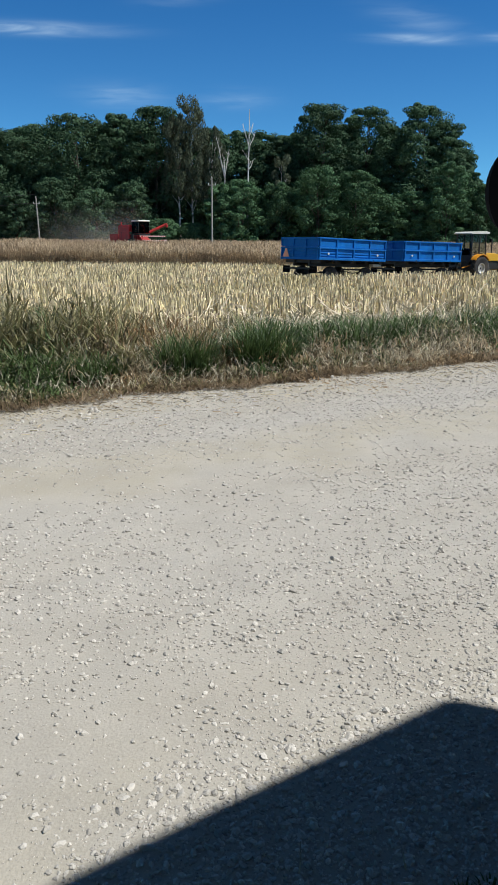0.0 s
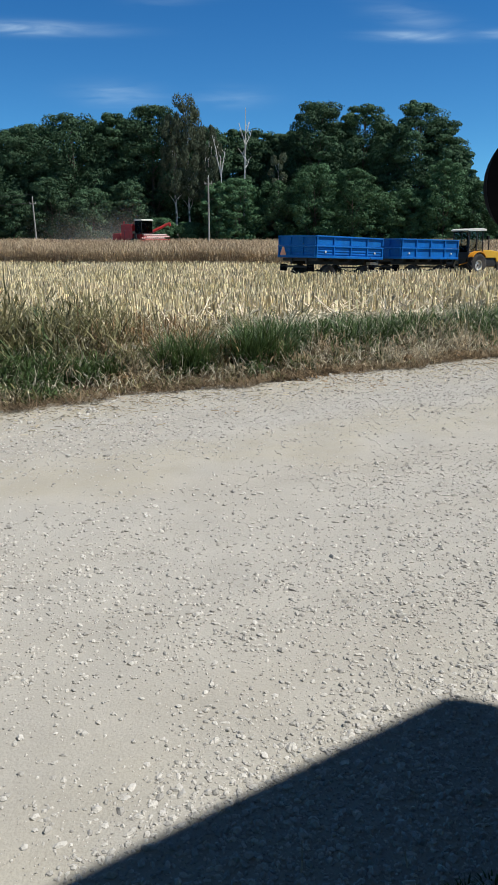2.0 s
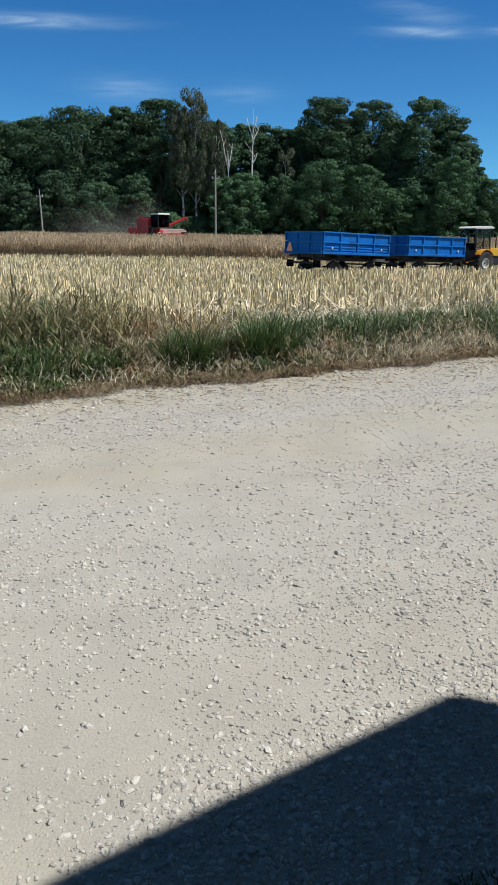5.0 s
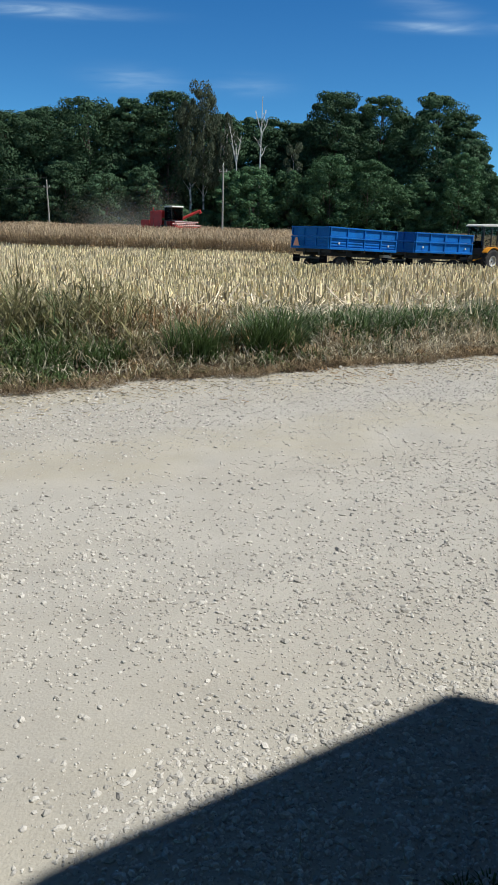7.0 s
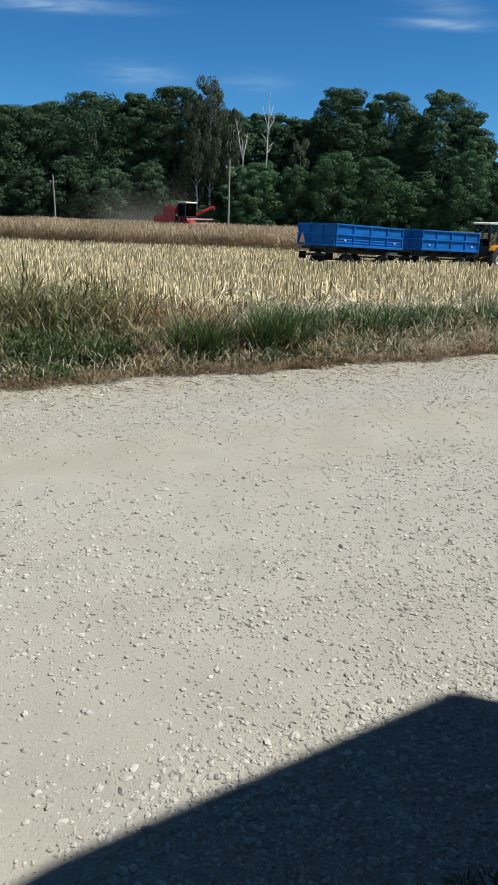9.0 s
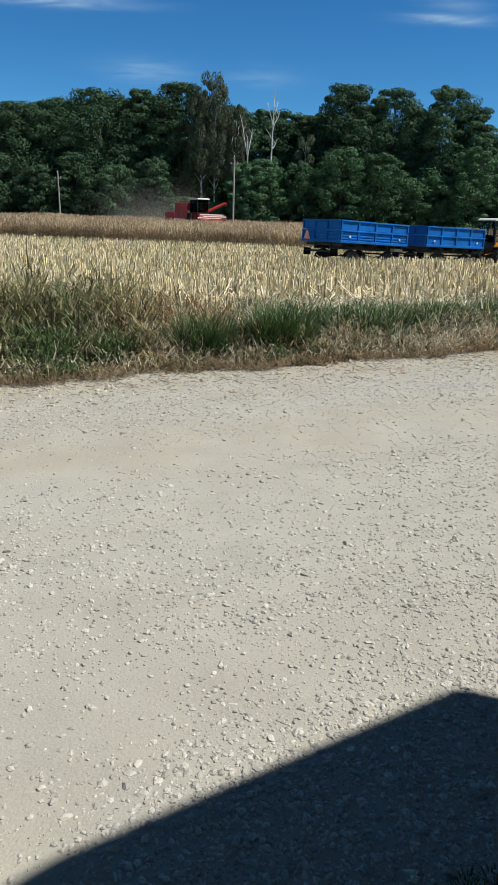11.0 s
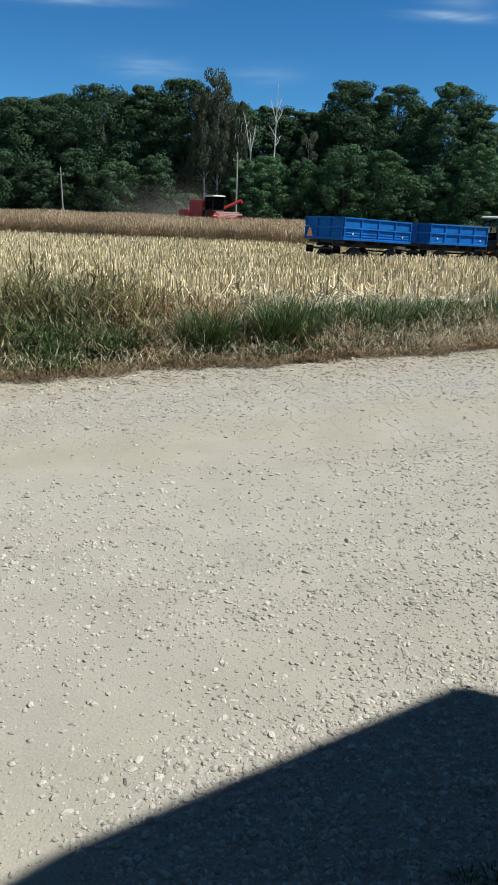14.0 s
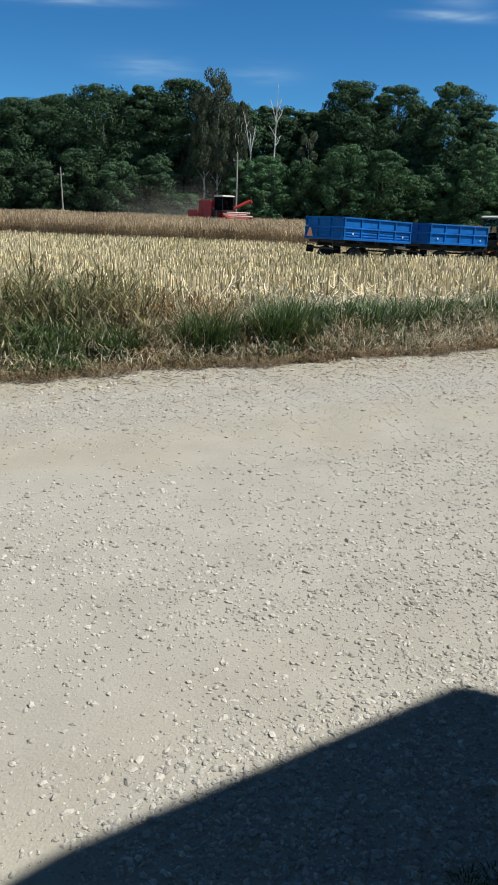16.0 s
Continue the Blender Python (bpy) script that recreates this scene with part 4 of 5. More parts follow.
build_wood()
dead_tree(-0.12, 107.3, 17.9, 3, [(12.8, 0.95, 2.4), (13.4, -0.75, 2.7), (10.5, 0.6, 1.2), (14.6, 0.7, 1.6), (11.6, -0.5, 1.0)])
dead_tree(-3.38, 107.3, 10.2, 4, [(9.6, -0.95, 4.9), (9.4, 0.75, 3.6), (10.0, 0.1, 2.0)])
utility_pole(-3.98, 85, 7.95, 0.3)
utility_pole(-26.5, 100, 6.45, -1.5)
wire("overhead_wire", (-26.6, 100, 7.15), (-75, 104, 7.0), 0.9)
wire("overhead_wire", (-26.6, 100, 6.15), (-75, 104, 5.8), 0.9)

# ---- trailers ----


def trailer(name, m, length, ribs, corrugated, label):
    """x runs forward from the rear board, y to the left; the box floor is at 1.16 m."""
    t = new(name)
    t.matrix_basis = m
    tagged(t, label, "farm trailer", group="blue farm trailers")
    L, W, Z0, Z1, Z2 = length, 2.2, 1.16, 1.60, 1.98
    th = 0.045
    part("floor", box(0.02, -W / 2 + 0.02, Z0 - 0.06, L - 0.02, W / 2 - 0.02, Z0, 0.01), M_STEEL, t)

    def wall(tag, p0, p1, n, zlo, zhi, grooved):
        d = (p1 - p0).normalized()
        out = Vector((d.y, -d.x, 0))
        ln = (p1 - p0).length
        mm = Matrix.Translation(p0) @ Matrix(((d.x, out.x, 0, 0), (d.y, out.y, 0, 0), (0, 0, 1, 0), (0, 0, 0, 1)))
        bm = bmesh.new()
        add_box(bm, 0.0, -th, zlo + 0.01, ln, 0, zhi - 0.01, 0.006, mm)
        ribs_at = []
        if grooved:
            for i in range(n):
                a, b = ln * i / n + 0.07, ln * (i + 1) / n - 0.07
                for k in range(3):
                    zc = zlo + (zhi - zlo) * (0.27 + 0.24 * k)
                    ribs_at.append((a, zc, b))
        w = part(tag, bm, M_BLUE, t)
        for a, zc, b in ribs_at:
            part("panel_rib", box(a, -0.004, zc - 0.028, b, 0.024, zc + 0.028, 0.012, mm), M_BLUE, w)
        part("top_rail", box(-0.01, -th - 0.01, zhi - 0.06, ln + 0.01, 0.06, zhi, 0.012, mm), M_BLUE, w)
        if zlo == Z0:
            part("bottom_rail", box(-0.01, -th - 0.01, zlo - 0.05, ln + 0.01, 0.06, zlo + 0.05, 0.012, mm), M_BLUE, w)
        for i in range(n + 1):
            xx = min(max(ln * i / n, 0.035), ln - 0.035)
            part("post", box(xx - 0.03, -0.004, zlo + 0.05, xx + 0.035, 0.055, zhi - 0.05, 0.012, mm), M_BLUE, w)
        return w, mm, ln

    c = [Vector((0, W / 2, 0)), Vector((0, -W / 2, 0)), Vector((L, -W / 2, 0)), Vector((L, W / 2, 0))]
    for i, (a, b, n) in enumerate(((c[0], c[1], 3), (c[1], c[2], ribs), (c[2], c[3], 3), (c[3], c[0], ribs))):
        tag = ("rear_board", "side_board", "front_board", "side_board")[i]
        low, mm, ln = wall(tag, a, b, n, Z0, Z1, corrugated)
        wall("extension_board", a, b, n, Z1, Z2, False)
        if i in (1, 3):
            for f in (0.13, 0.87):
                bm = bmesh.new()
                bmesh.ops.create_cone(bm, cap_ends=True, segments=14, radius1=0.045, radius2=0.038, depth=0.03, matrix=mm @ Matrix.Translation((ln * f, 0.035, Z0 + 0.2)) @ Matrix.Rotation(math.pi / 2, 4, "X"))
                part("reflector", bm, M_WHITE, low, "small round white reflector")
            for k in range(3):
                xx = ln * (0.2 + 0.3 * k)
                part("latch", box(xx - 0.03, 0.0, Z0 - 0.11, xx + 0.03, 0.06, Z0 + 0.02, 0.01, mm), M_STEEL, low)
    # chassis and running gear
    for s in (-0.45, 0.45):
        part("chassis_beam", box(0.1, s - 0.05, 0.86, L - 0.1, s + 0.05, 1.098, 0.01), M_STEEL, t)
    for k in range(5):
        xx = 0.2 + (L - 0.4) * k / 4
        part("cross_member", box(xx - 0.04, -W / 2 + 0.08, 0.98, xx + 0.04, W / 2 - 0.08, 1.095, 0.01), M_STEEL, t)
    for xx in (0.95, L - 0.85):
        part("axle", rod((xx, -0.85, 0.43), (xx, 0.85, 0.43), 0.06), M_STEEL, t)
        for s in (-0.82, 0.82):
            wheel("wheel", t, (xx, s, 0.43), 0.43, 0.22, M_STEEL)
            bm = bmesh.new()
            for k in range(4):
                add_box(bm, xx - 0.45 + 0.07 * k, s * 0.6 - 0.04, 0.58 + 0.02 * k, xx + 0.45 - 0.07 * k, s * 0.6 + 0.04, 0.6 + 0.02 * k)
            part("leaf_spring", bm, M_STEEL, t)
    part("turntable", lathe([(0.0, 0.0), (0.45, 0.0), (0.45, 0.06), (0, 0.06)], 24), M_STEEL, t).matrix_basis = pose(L - 0.85, 0, 0.72, 90, 0, 0)
    part("tow_bar", rod((L - 0.6, 0, 0.6), (L + 1.35, 0, 0.62), 0.05), M_STEEL, t)
    part("tool_box", box(L - 0.6, -1.0, 0.88, L - 0.1, -0.76, 1.0, 0.015), M_WOOD if corrugated else M_STEEL, t, "pale wooden tool box" if corrugated else "dark steel tool box")
    part("brake_hose", rod((L - 0.2, 0.2, 0.95), (L + 1.1, 0.05, 0.72), 0.018, None, 6), M_BLACK, t)
    part("lamp_bar", box(0.0, -0.95, 0.72, 0.05, 0.95, 0.80, 0.01), M_STEEL, t)
    for s in (-0.8, 0.8):
        part("lamp_bracket", box(0.0, s - 0.2, 0.58, 0.06, s + 0.2, 0.86, 0.015), M_BLACK, t)
    return t


def warning_triangle(parent):
    """The slow vehicle sign on the rear board."""
    bm = bmesh.new()
    y0, z0 = 0.78, 1.33
    pts = [(-0.21, -0.17), (-0.15, -0.22), (0.15, -0.22), (0.21, -0.17), (0.04, 0.21), (-0.04, 0.21)]
    f = bm.faces.new([bm.verts.new((-0.045, y0 + a, z0 + b)) for a, b in pts])
    e = bmesh.ops.extrude_face_region(bm, geom=[f])
    bmesh.ops.translate(bm, vec=(-0.012, 0, 0), verts=[v for v in e["geom"] if isinstance(v, bmesh.types.BMVert)])
    bmesh.ops.recalc_face_normals(bm, faces=bm.faces)
    part("warning_triangle", bm, M_REFLECT, parent, "orange triangular slow vehicle reflector")


def rig(x, y, heading, z, pitch=0.0, roll=0.0):
    """A pose on the field: heading in degrees from +x, pitch nose-down in degrees."""
    return Matrix.Translation((x, y, z)) @ Matrix.Rotation(radians(heading), 4, "Z") @ Matrix.Rotation(radians(pitch), 4, "Y") @ Matrix.Rotation(radians(roll), 4, "X")


def at_corner(corner, heading, z_top, pitch, roll=0.0, height=1.98, half=1.1):
    """The pose that brings the rear right upper corner of a box to corner."""
    r = (Matrix.Rotation(radians(heading), 4, "Z") @ Matrix.Rotation(radians(pitch), 4, "Y") @ Matrix.Rotation(radians(roll), 4, "X"))
    off = r @ Vector((0, -half, height))
    return Matrix.Translation((corner[0] - off.x, corner[1] - off.y, z_top - off.z)) @ r


rear = trailer("farm_trailer", at_corner((2.767, 31.0), 39.0, 1.512, 2.07), 3.92, 4, True, "blue high-sided farm trailer hitched behind another")
warning_triangle(rear)
trailer("farm_trailer", at_corner((6.814, 34.5), 32.9, 1.372, 1.39), 3.6, 4, False, "blue high-sided farm trailer hitched behind a tractor")

# ---- tractor ----


def tractor(m):
    """x forward from the rear axle, y left."""
    t = new("tractor")
    t.matrix_basis = m
    tagged(t, "yellow tractor with white cab roof in stubble", "tractor")
    for s in (-0.72, 0.72):
        wheel("rear_wheel", t, (0, s, 0.60), 0.60, 0.34, M_RIM, 18, 0.44)
        wheel("front_wheel", t, (1.95, s * 0.95, 0.40), 0.40, 0.2, M_RIM)
        pts = [(math.cos(a) * 0.68, 0.64 + math.sin(a) * 0.68) for a in np.linspace(0.6, 2.5, 12)]
        pin = [(math.cos(a) * 0.63, 0.64 + math.sin(a) * 0.63) for a in np.linspace(2.5, 0.6, 12)]
        part("fender", prism(pts + pin, s - 0.17, s + 0.17), M_ORANGE, t, "orange curved wheel guard")
    part("gearbox", box(-0.3, -0.28, 0.45, 1.1, 0.28, 0.95, 0.05), M_STEEL, t)
    part("engine", box(0.9, -0.24, 0.5, 2.2, 0.24, 1.0, 0.04), M_STEEL, t)
    part("bonnet", prism([(0.68, 0.95), (0.68, 1.38), (1.6, 1.36), (2.2, 1.28), (2.32, 1.15), (2.32, 0.78), (2.1, 0.78), (2.0, 0.95)], -0.3, 0.3, 0.03), M_YELLOW, t, "yellow bonnet")
    part("grille", box(2.325, -0.22, 0.82, 2.345, 0.22, 1.14, 0.005), M_BLACK, t)
    for s in (-0.2, 0.2):
        part("headlamp", rod((2.32, s, 1.2), (2.38, s, 1.2), 0.07, 0.06, 14), M_WHITE, t)
    part("exhaust", rod((1.5, -0.18, 1.3), (1.5, -0.18, 2.1), 0.035), M_STEEL, t)
    part("floor_plate", box(-0.55, -0.55, 0.92, 0.85, 0.55, 0.97, 0.01), M_STEEL, t)
    part("seat", prism([(-0.35, 1.1), (0.1, 1.1), (0.1, 1.2), (-0.22, 1.22), (-0.3, 1.6), (-0.4, 1.6)], -0.24, 0.24, 0.03), M_BLACK, t)
    bm = bmesh.new()
    add_rod(bm, (0.66, 0, 1.2), (0.42, 0, 1.5), 0.025)
    part("steering_column", bm, M_STEEL, t)
    bm = lathe([(0.19, -0.015), (0.22, -0.015), (0.22, 0.015), (0.19, 0.015), (0.19, -0.015)], 20)
    part("steering_wheel", bm, M_BLACK, t).matrix_basis = pose(0.41, 0, 1.52, 0, 0, 0) @ pose(0, 0, 0, 90, 0, 0) @ pose(0, 0, 0, -50, 0, 0)
    # cab
    xs, zt = (-0.55, 0.28, 0.9), 2.32
    for s in (-0.52, 0.52):
        for x0, x1 in ((-0.48, -0.46), (0.12, 0.12), (0.66, 0.56)):
            bm = bmesh.new()
            add_rod(bm, (x0, s, 0.95), (x1, s * 0.95, zt), 0.042, 0.042, 6)
            part("cab_post", bm, M_STEEL, t)
        part("side_window", box(-0.44, s - 0.006, 1.35, 0.09, s + 0.006, zt - 0.04), M_GLASS, t)
        part("door_window", box(0.15, s - 0.006, 1.05, 0.55, s + 0.006, zt - 0.04), M_GLASS, t)
        part("waist_rail", box(-0.48, s - 0.03, 1.28, 0.62, s + 0.03, 1.34, 0.01), M_STEEL, t)
    part("windscreen", box(0.60, -0.48, 1.4, 0.612, 0.48, zt - 0.05), M_GLASS, t)
    part("rear_window", box(-0.48, -0.48, 1.25, -0.468, 0.48, zt - 0.05), M_GLASS, t)
    part("cab_panel", box(-0.52, -0.5, 0.95, -0.46, 0.5, 1.25, 0.01), M_STEEL, t)
    part("cab_roof", prism([(-0.62, 2.31), (-0.66, 2.36), (-0.5, 2.43), (0.55, 2.47), (0.80, 2.42), (0.78, 2.34)], -0.58, 0.58, 0.015), M_WHITE, t, "pale white cab roof")
    part("mirror", box(0.7, -0.76, 1.9, 0.74, -0.64, 2.1, 0.01), M_BLACK, t)
    part("hitch", box(-0.75, -0.08, 0.55, -0.25, 0.08, 0.65, 0.01), M_STEEL, t)
    part("lift_arm", rod((-0.2, -0.3, 0.75), (-0.85, -0.3, 0.62), 0.03), M_ORANGE, t)
    part("loader_frame", box(2.3, -0.35, 0.45, 2.5, 0.35, 0.75, 0.03), M_YELLOW, t)


tractor(rig(10.78, 38.4, 34, -0.46, 0.5) @ Matrix.Scale(0.93, 4))

# ---- combine harvester ----


def combine():
    """x forward, y left; the front axle is at x = 0."""
    c = new("combine_harvester")
    tagged(c, "old faded red combine harvester cutting rape crop", "combine harvester")
    part("hull", prism([(-3.5, 1.0), (-3.5, 1.75), (-2.9, 1.95), (0.6, 2.1), (0.6, 1.3), (-0.2, 0.9), (-3.2, 0.75)], -0.75, 0.75, 0.03), M_RED, c)
    part("straw_hood", prism([(-5.5, 1.25), (-5.5, 2.0), (-5.35, 2.08), (-3.62, 2.08), (-3.62, 1.0), (-4.6, 1.0)], -0.85, 0.85, 0.03), M_RED, c)
    part("grain_tank", prism([(-2.85, 2.3), (-2.85, 2.92), (-2.75, 2.98), (-0.5, 2.98), (-0.42, 2.9), (-0.42, 2.3)], -1.25, 1.25, 0.03), M_RED, c)
    part("tank_rim", box(-2.7, -1.15, 2.96, -0.5, 1.15, 3.03, 0.02), M_RED, c)
    part("engine_hood", prism([(-3.6, 1.7), (-3.6, 1.8), (-3.5, 1.88), (-2.95, 1.88), (-2.95, 1.7)], -0.8, 0.8, 0.03), M_RED, c)
    for s in (-1, 1):
        part("side_panel", box(-2.85, s * 1.18, 1.15, -0.4, s * 1.26, 2.35, 0.03), M_RED, c)
        part("panel_seam", box(-2.1, s * 1.255, 1.2, -2.04, s * 1.275, 2.3, 0.004), M_STEEL, c)
        wheel("front_wheel", c, (0.0, s * 1.15, 0.78), 0.78, 0.5, M_RIM, 18)
        wheel("rear_wheel", c, (-3.1, s * 0.95, 0.48), 0.48, 0.3, M_RIM)
    part("exhaust", rod((-2.93, -0.7, 1.8), (-2.93, -0.7, 3.35), 0.06), M_RED, c)
    part("rear_lamp", box(-5.58, -0.85, 1.3, -5.48, -0.5, 1.65, 0.02), M_WHITE, c)
    # cab
    part("cab_floor", box(-0.35, -0.85, 1.95, 1.15, 0.85, 2.05, 0.02), M_STEEL, c)
    for sx in (-0.32, 1.12):
        for sy in (-0.82, 0.82):
            part("cab_post", rod((sx, sy, 2.05), (sx, sy, 3.42), 0.04, None, 6), M_STEEL, c)
    part("windscreen", box(1.13, -0.8, 2.1, 1.145, 0.8, 3.38), M_GLASS_D, c)
    for s in (-0.83, 0.83):
        part("side_window", box(-0.3, s - 0.008, 2.1, 1.1, s + 0.008, 3.38), M_GLASS_D, c)
    part("cab_back", box(-0.36, -0.82, 2.05, -0.31, 0.82, 2.7, 0.01), M_DARKIN, c)
    part("rear_window", box(-0.345, -0.8, 2.7, -0.33, 0.8, 3.38), M_GLASS_D, c)
    part("cab_roof", prism([(-0.42, 3.36), (-0.42, 3.44), (-0.25, 3.52), (1.12, 3.52), (1.3, 3.44), (1.3, 3.36)], -0.9, 0.9, 0.03), M_WHITE, c, "pale dusty cab roof")
    part("seat", prism([(-0.1, 2.1), (0.4, 2.1), (0.4, 2.5), (0.05, 2.55), (0.0, 3.1), (-0.1, 3.1)], -0.28, 0.28, 0.03), M_BLACK, c)
    part("steering_column", rod((0.95, 0, 2.05), (0.75, 0, 2.7), 0.04), M_STEEL, c)
    part("ladder", box(0.2, -1.35, 0.7, 0.6, -1.25, 2.0, 0.01), M_STEEL, c)
    # unloading auger on the left, swung out and up
    au = part("unloading_auger", rod((-0.9, 1.1, 1.85), (0.5, 4.0, 3.12), 0.16, 0.15, 14), M_RED, c, "red unloading pipe swung out")
    part("spout", rod((0.5, 3.98, 3.16), (0.55, 4.15, 2.86), 0.19, 0.17, 12), M_RED, au)
    # feeder and header
    part("feeder_house", prism([(0.5, 1.2), (0.5, 2.1), (2.0, 1.15), (2.0, 0.45)], -0.6, 0.6, 0.02), M_RED, c)
    hd = part("header", prism([(1.95, 0.35), (1.95, 1.35), (2.05, 1.38), (2.1, 0.5), (3.2, 0.32), (3.2, 0.26)], -1.85, 1.85, 0.01), M_RED, c)
    for s in (-1.88, 1.88):
        part("divider", prism([(1.9, 0.3), (1.9, 1.3), (2.6, 1.1), (3.9, 0.5), (4.2, 0.3)], s - 0.04, s + 0.04, 0.01), M_RED, hd)
        part("reel_arm", box(1.95, s - 0.05, 1.3, 3.3, s + 0.05, 1.42, 0.02), M_RED, hd)
    return c


def reel(parent):
    """The turning reel: six striped bats on spiders."""
    r = new("reel")
    r.parent = parent
    part("shaft", rod((0, -1.8, 0), (0, 1.8, 0), 0.06), M_RED, r)
    for k in range(6):
        a = math.pi * k / 3
        cx, cz = 0.52 * math.cos(a), 0.52 * math.sin(a)
        b = part("bat", box(cx - 0.05, -1.8, cz - 0.06, cx + 0.05, 1.8, cz + 0.06, 0.01), M_RED, r)
        for i in range(12):
            y = -1.74 + i * 0.3
            part("stripe", box(cx - 0.056, y, cz - 0.066, cx + 0.056, y + 0.15, cz + 0.066, 0.004), M_WHITE, b, "white stripe on the reel bat")
        for s in (-1.65, 0.0, 1.65):
            part("spoke", rod((0, s, 0), (cx, s, cz), 0.025, None, 5), M_STEEL, r)
    return r


def dust_mat():
    m = bpy.data.materials.new("field_dust")
    m.use_nodes = True
    n, ln = m.node_tree.nodes, m.node_tree.links.new
    d, tr, ms = n.new("ShaderNodeBsdfDiffuse"), n.new("ShaderNodeBsdfTransparent"), n.new("ShaderNodeMixShader")
    d.inputs[0].default_value = (0.48, 0.47, 0.44, 1)
    ms.inputs[0].default_value = 0.21
    thin, both = n.new("ShaderNodeBsdfTranslucent"), n.new("ShaderNodeMixShader")
    thin.inputs[0].default_value = (0.48, 0.47, 0.44, 1)
    both.inputs[0].default_value = 0.5
    ln(d.outputs[0], both.inputs[1])
    ln(thin.outputs[0], both.inputs[2])
    ln(tr.outputs[0], ms.inputs[1])
    ln(both.outputs[0], ms.inputs[2])
    ln(ms.outputs[0], n["Material Output"].inputs[0])
    return m


def dust_puff(seed, spread, count, size):
    """A loose puff of dust: many tiny pale flecks that let most light through."""
    rng = np.random.default_rng(seed)
    p = rng.normal(0, 1, (count, 3)) * np.array(spread)
    p[:, 2] = np.abs(p[:, 2])
    t, b = rng.normal(0, 1, (count, 3)), rng.normal(0, 1, (count, 3))
    s = rng.uniform(0.5, 1.5, (count, 1)) * size
    t, b = t / np.linalg.norm(t, axis=1, keepdims=True) * s, b / np.linalg.norm(b, axis=1, keepdims=True) * s
    v = np.stack([p - t, p + b, p + t], 1).reshape(-1, 3)
    ob = new("dust_puff", arrays("dust_puff", v, np.arange(count * 3).reshape(-1, 3), M_DUST))
    return tagged(ob, "thin grey dust cloud drifting behind the combine", "dust", kind="stuff")


M_DUST = dust_mat()
PUFFS = [(dust_puff(1, (1.3, 1.3, 1.1), 9000, 0.042), -5.5, 0.4, 0.7), (dust_puff(2, (2.2, 1.8, 1.6), 18000, 0.042), -8.5, 0.2, 0.8), (dust_puff(3, (3.4, 2.4, 1.9), 21000, 0.042), -12.0, -0.6, 0.9), (dust_puff(4, (1.2, 1.2, 1.6), 7000, 0.042), -3.0, 0.6, 2.2)]


def hedge():
    """Tall hedge on the near side, behind the camera; unseen, added to block skylight."""
    rng = np.random.default_rng(9)
    c = np.stack([np.linspace(-16, 7, 60), rng.normal(-4.6, 0.4, 60), rng.uniform(0.8, 5.2, 60)], -1)
    c[:, 2] = np.tile([1.0, 3.0, 5.2, 7.0], 15)
    v, q = leaf_cards(c, np.full((60, 3), 1.7), 12000, 0.2, rng)
    tagged(new("hedge", arrays("hedge", v, q, M_LEAF)), "tall dark green hedge, unseen, added behind the camera to block skylight", "hedge", kind="stuff")


hedge()
COMBINE = combine()
REEL = reel(COMBINE)
SLIM = 0.86              # a small machine: narrow and short for its height
for piece in COMBINE.children_recursive:
    if piece.name.split(".")[0] in ("front_wheel", "rear_wheel"):
        piece.matrix_basis = Matrix.Diagonal((SLIM, SLIM, 1, 1)) @ piece.matrix_basis @ Matrix.Diagonal((1 / SLIM, 1 / SLIM, 1, 1))
    elif piece.type == "MESH" and piece.parent.name.split(".")[0] not in ("front_wheel", "rear_wheel"):
        turning = piece.parent is REEL or piece.parent.parent is REEL
        piece.data.transform(Matrix.Diagonal((1 if turning else SLIM, SLIM, 1, 1)))

# ---- the vehicle whose shadow lies on the road ----


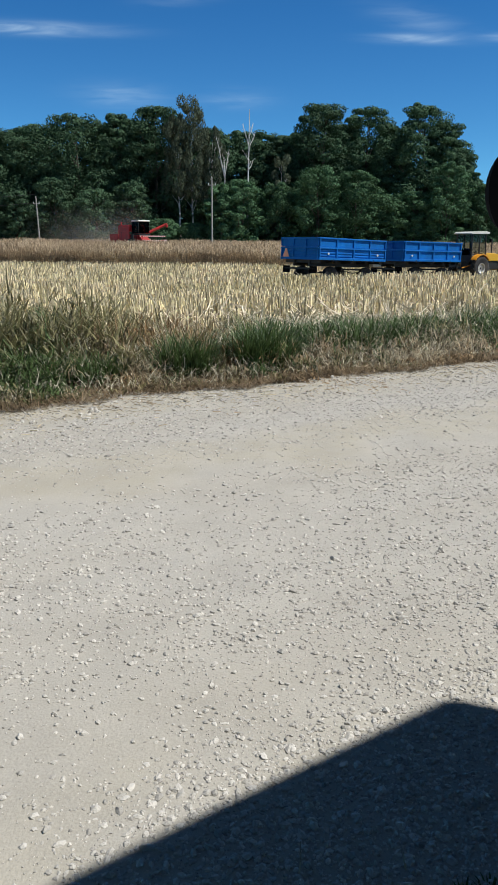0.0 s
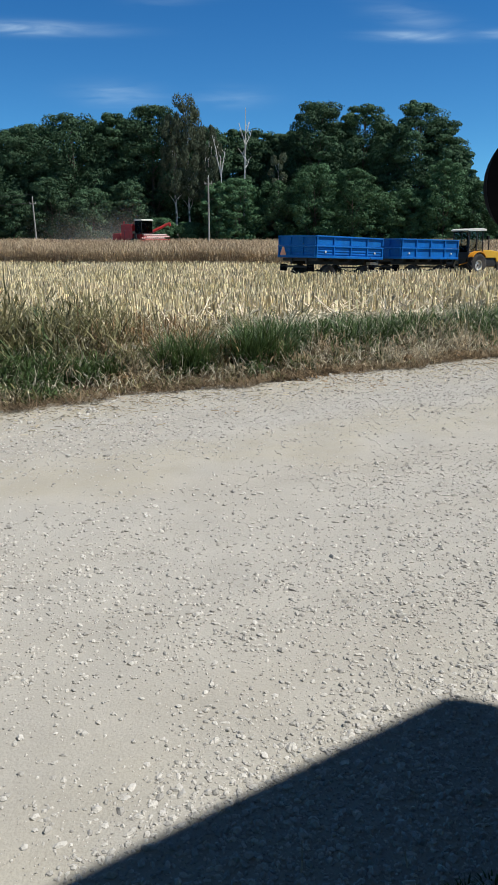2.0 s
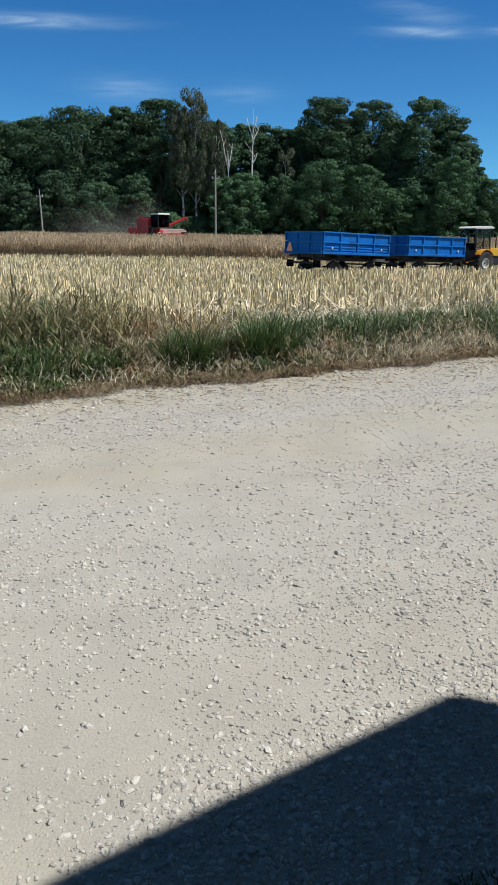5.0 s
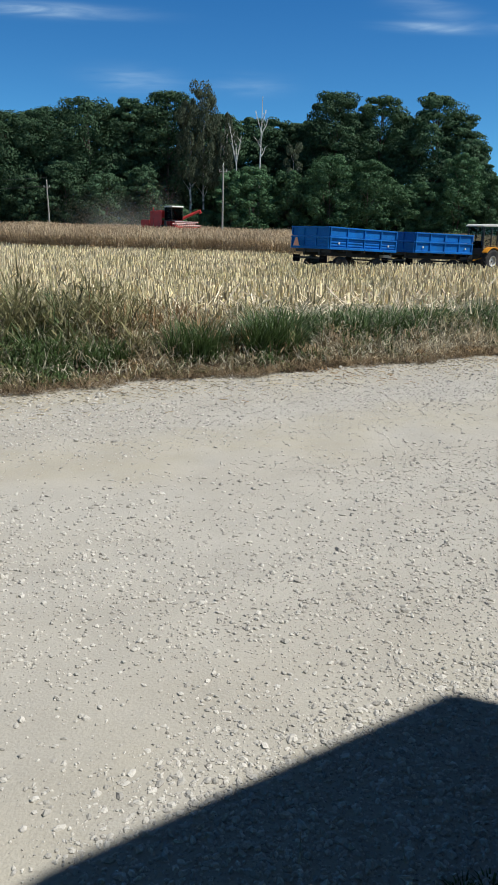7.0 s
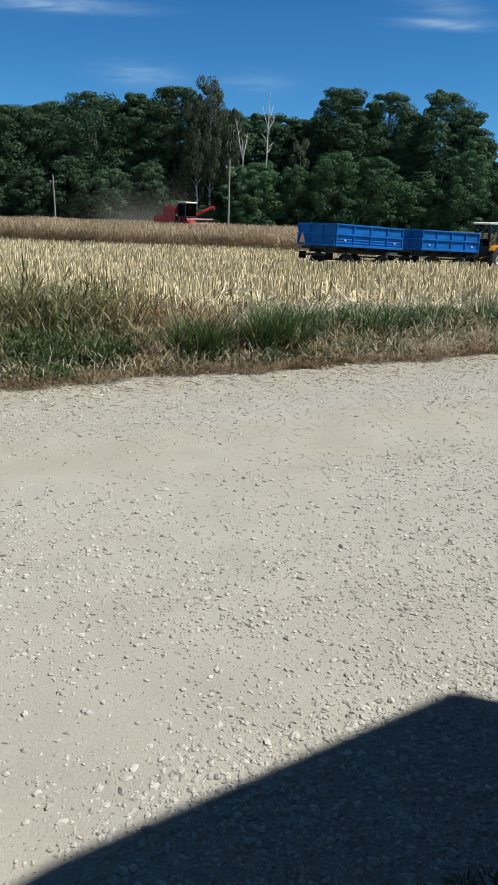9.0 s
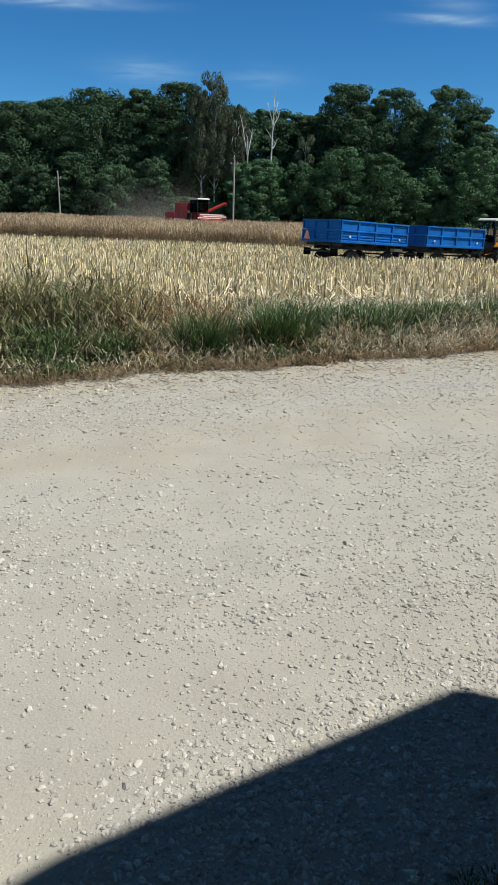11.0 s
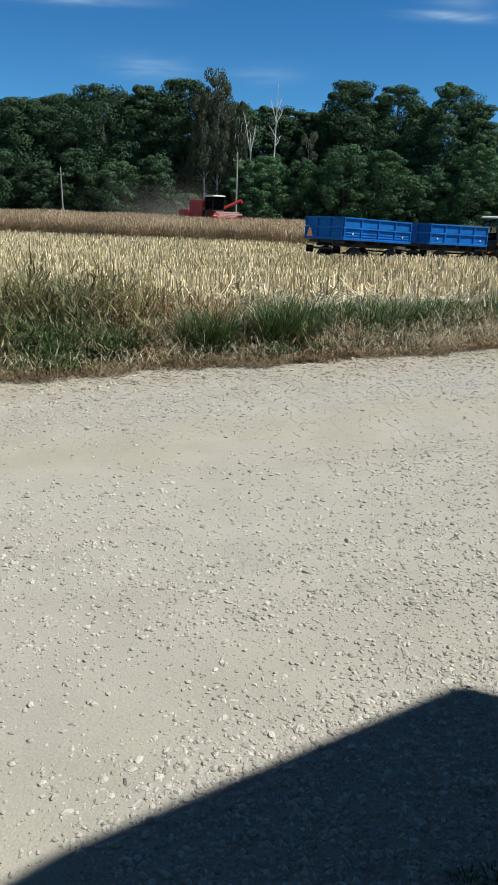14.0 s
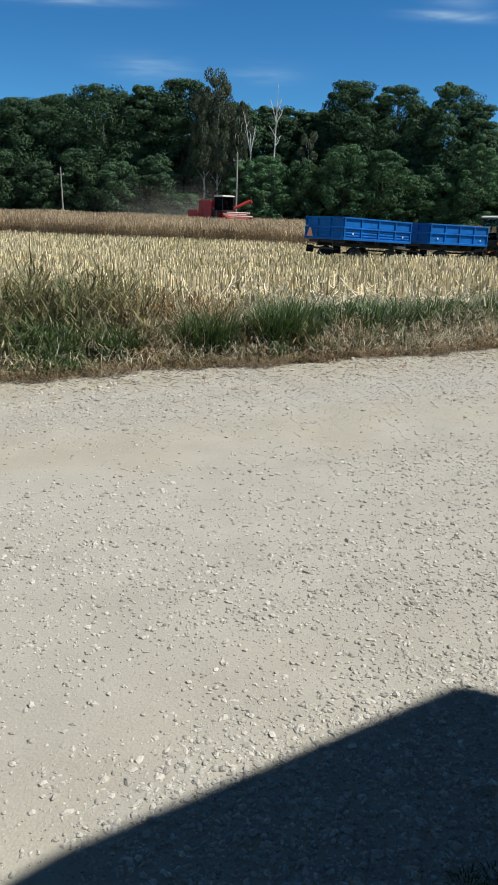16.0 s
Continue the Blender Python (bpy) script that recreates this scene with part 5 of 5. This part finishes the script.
def parked_truck():
    """x forward, y left. Stand-in for the unseen vehicle: cab over the front axle with a low bed behind, shaped to cast
    its shadow; only the shadow and a mirror come into view.
    """
    t = new("parked_truck")
    u = Vector((0.83, 0.56, 0)).normalized()
    n = Vector((-u.y, u.x, 0))
    o = u * 2.45 + n * 0.480
    t.matrix_basis = Matrix.Translation((o.x, o.y, 0)) @ Matrix(((-u.x, -n.x, 0, 0), (-u.y, -n.y, 0, 0), (0, 0, 1, 0), (0, 0, 0, 1)))
    tagged(t, "dark small flatbed truck standing in for the unseen vehicle beside the road", "truck")
    # outline fitted to the shadow's edge; reaches low to keep skylight out of it
    part("cab", prism([(0.06, 0.16), (0.06, 1.35), (0.03, 1.55), (0.0, 1.75), (0.03, 1.80), (1.2, 1.80), (1.36, 1.75), (1.5, 1.1), (1.55, 0.16)], 0.0, 1.45, 0.025), M_CAR, t)
    part("bed", prism([(-2.0, 0.55), (-2.0, 0.95), (-0.03, 0.95), (-0.03, 0.55)], 0.0, 1.45, 0.02), M_CAR, t)
    for y in (-0.008, 1.458):
        part("side_window", prism([(0.45, 1.12), (0.45, 1.62), (1.2, 1.62), (1.36, 1.12)], y - 0.006, y + 0.006), M_GLASS_D, t)
        part("door_handle", box(0.48, y - 0.02, 0.98, 0.62, y + 0.02, 1.02, 0.006), M_BLACK, t)
        part("door_seam", box(0.40, y - 0.004, 0.42, 0.415, y + 0.004, 1.7), M_BLACK, t)
    part("windscreen", box(1.44, 0.12, 1.16, 1.47, 1.33, 1.62, 0.01, Matrix.Translation((1.455, 0, 1.39)) @ Matrix.Rotation(radians(-12), 4, "Y") @ Matrix.Translation((-1.455, 0, -1.39))), M_GLASS_D, t)
    part("bumper", box(1.52, 0.03, 0.28, 1.62, 1.42, 0.48, 0.03), M_BLACK, t)
    for y in (0.2, 1.25):
        part("headlamp", rod((1.52, y, 0.68), (1.57, y, 0.68), 0.08, 0.07, 16), M_WHITE, t)
    for y in (0.02, 1.40):
        part("side_gate", box(-2.0, y, 0.95, -0.05, y + 0.03, 1.15, 0.008), M_CAR, t)
    part("tailgate", box(-2.03, 0.03, 0.95, -2.0, 1.42, 1.15, 0.008), M_CAR, t)
    for x in (0.95, -1.35):
        for y in (0.1, 1.35):
            wheel("wheel", t, (x, y, 0.28), 0.28, 0.16, M_STEEL)
    mi = part("door_mirror", lathe([(0.0, -0.022), (0.034, -0.020), (0.043, -0.009), (0.047, 0.004), (0.039, 0.022), (0.0, 0.030)], 32), M_BLACK, t, "round black mirror on an arm")
    to_local = t.matrix_basis.inverted()
    mi.matrix_basis = to_local @ pose(0.2325, 0.631, 1.341, 0, 0, 15)
    arm_end, arm_root = to_local @ Vector((0.285, 0.66, 1.33)), to_local @ Vector((0.62, 0.90, 1.22))
    part("mirror_arm", rod(arm_end, arm_root, 0.009), M_BLACK, t)


parked_truck()


def motions():
    a, b = Vector((-12.25, 88.0, 0)), Vector((-5.2, 80.5, 0))
    head = math.degrees(math.atan2(b.y - a.y, b.x - a.x))
    rows = []
    for k in range(17):
        p = a.lerp(b, float(np.interp(k, (0, 3.5, 7, 9, 12.5, 14.5, 16), (0, 0.200, 0.405, 0.530, 0.745, 0.890, 1.0))))
        rows.append((float(k), pose(p.x, p.y, float(land(p.x, p.y)) - 0.06, 0, 0, head)))
    walk(COMBINE, rows)
    for k, (puff, dx, dy, dz) in enumerate(PUFFS):
        sway = [(t, m @ pose(dx + 0.5 * math.sin(0.5 * t + k), dy + 0.3 * math.sin(0.37 * t + 2 * k), dz + 0.2 * math.sin(0.6 * t + k))) for t, m in rows]
        walk(puff, sway)
    walk(REEL, [(k * 0.25, pose(2.9 * SLIM, 0, 1.34, 0, 40.0 * k, 0)) for k in range(65)])


motions()
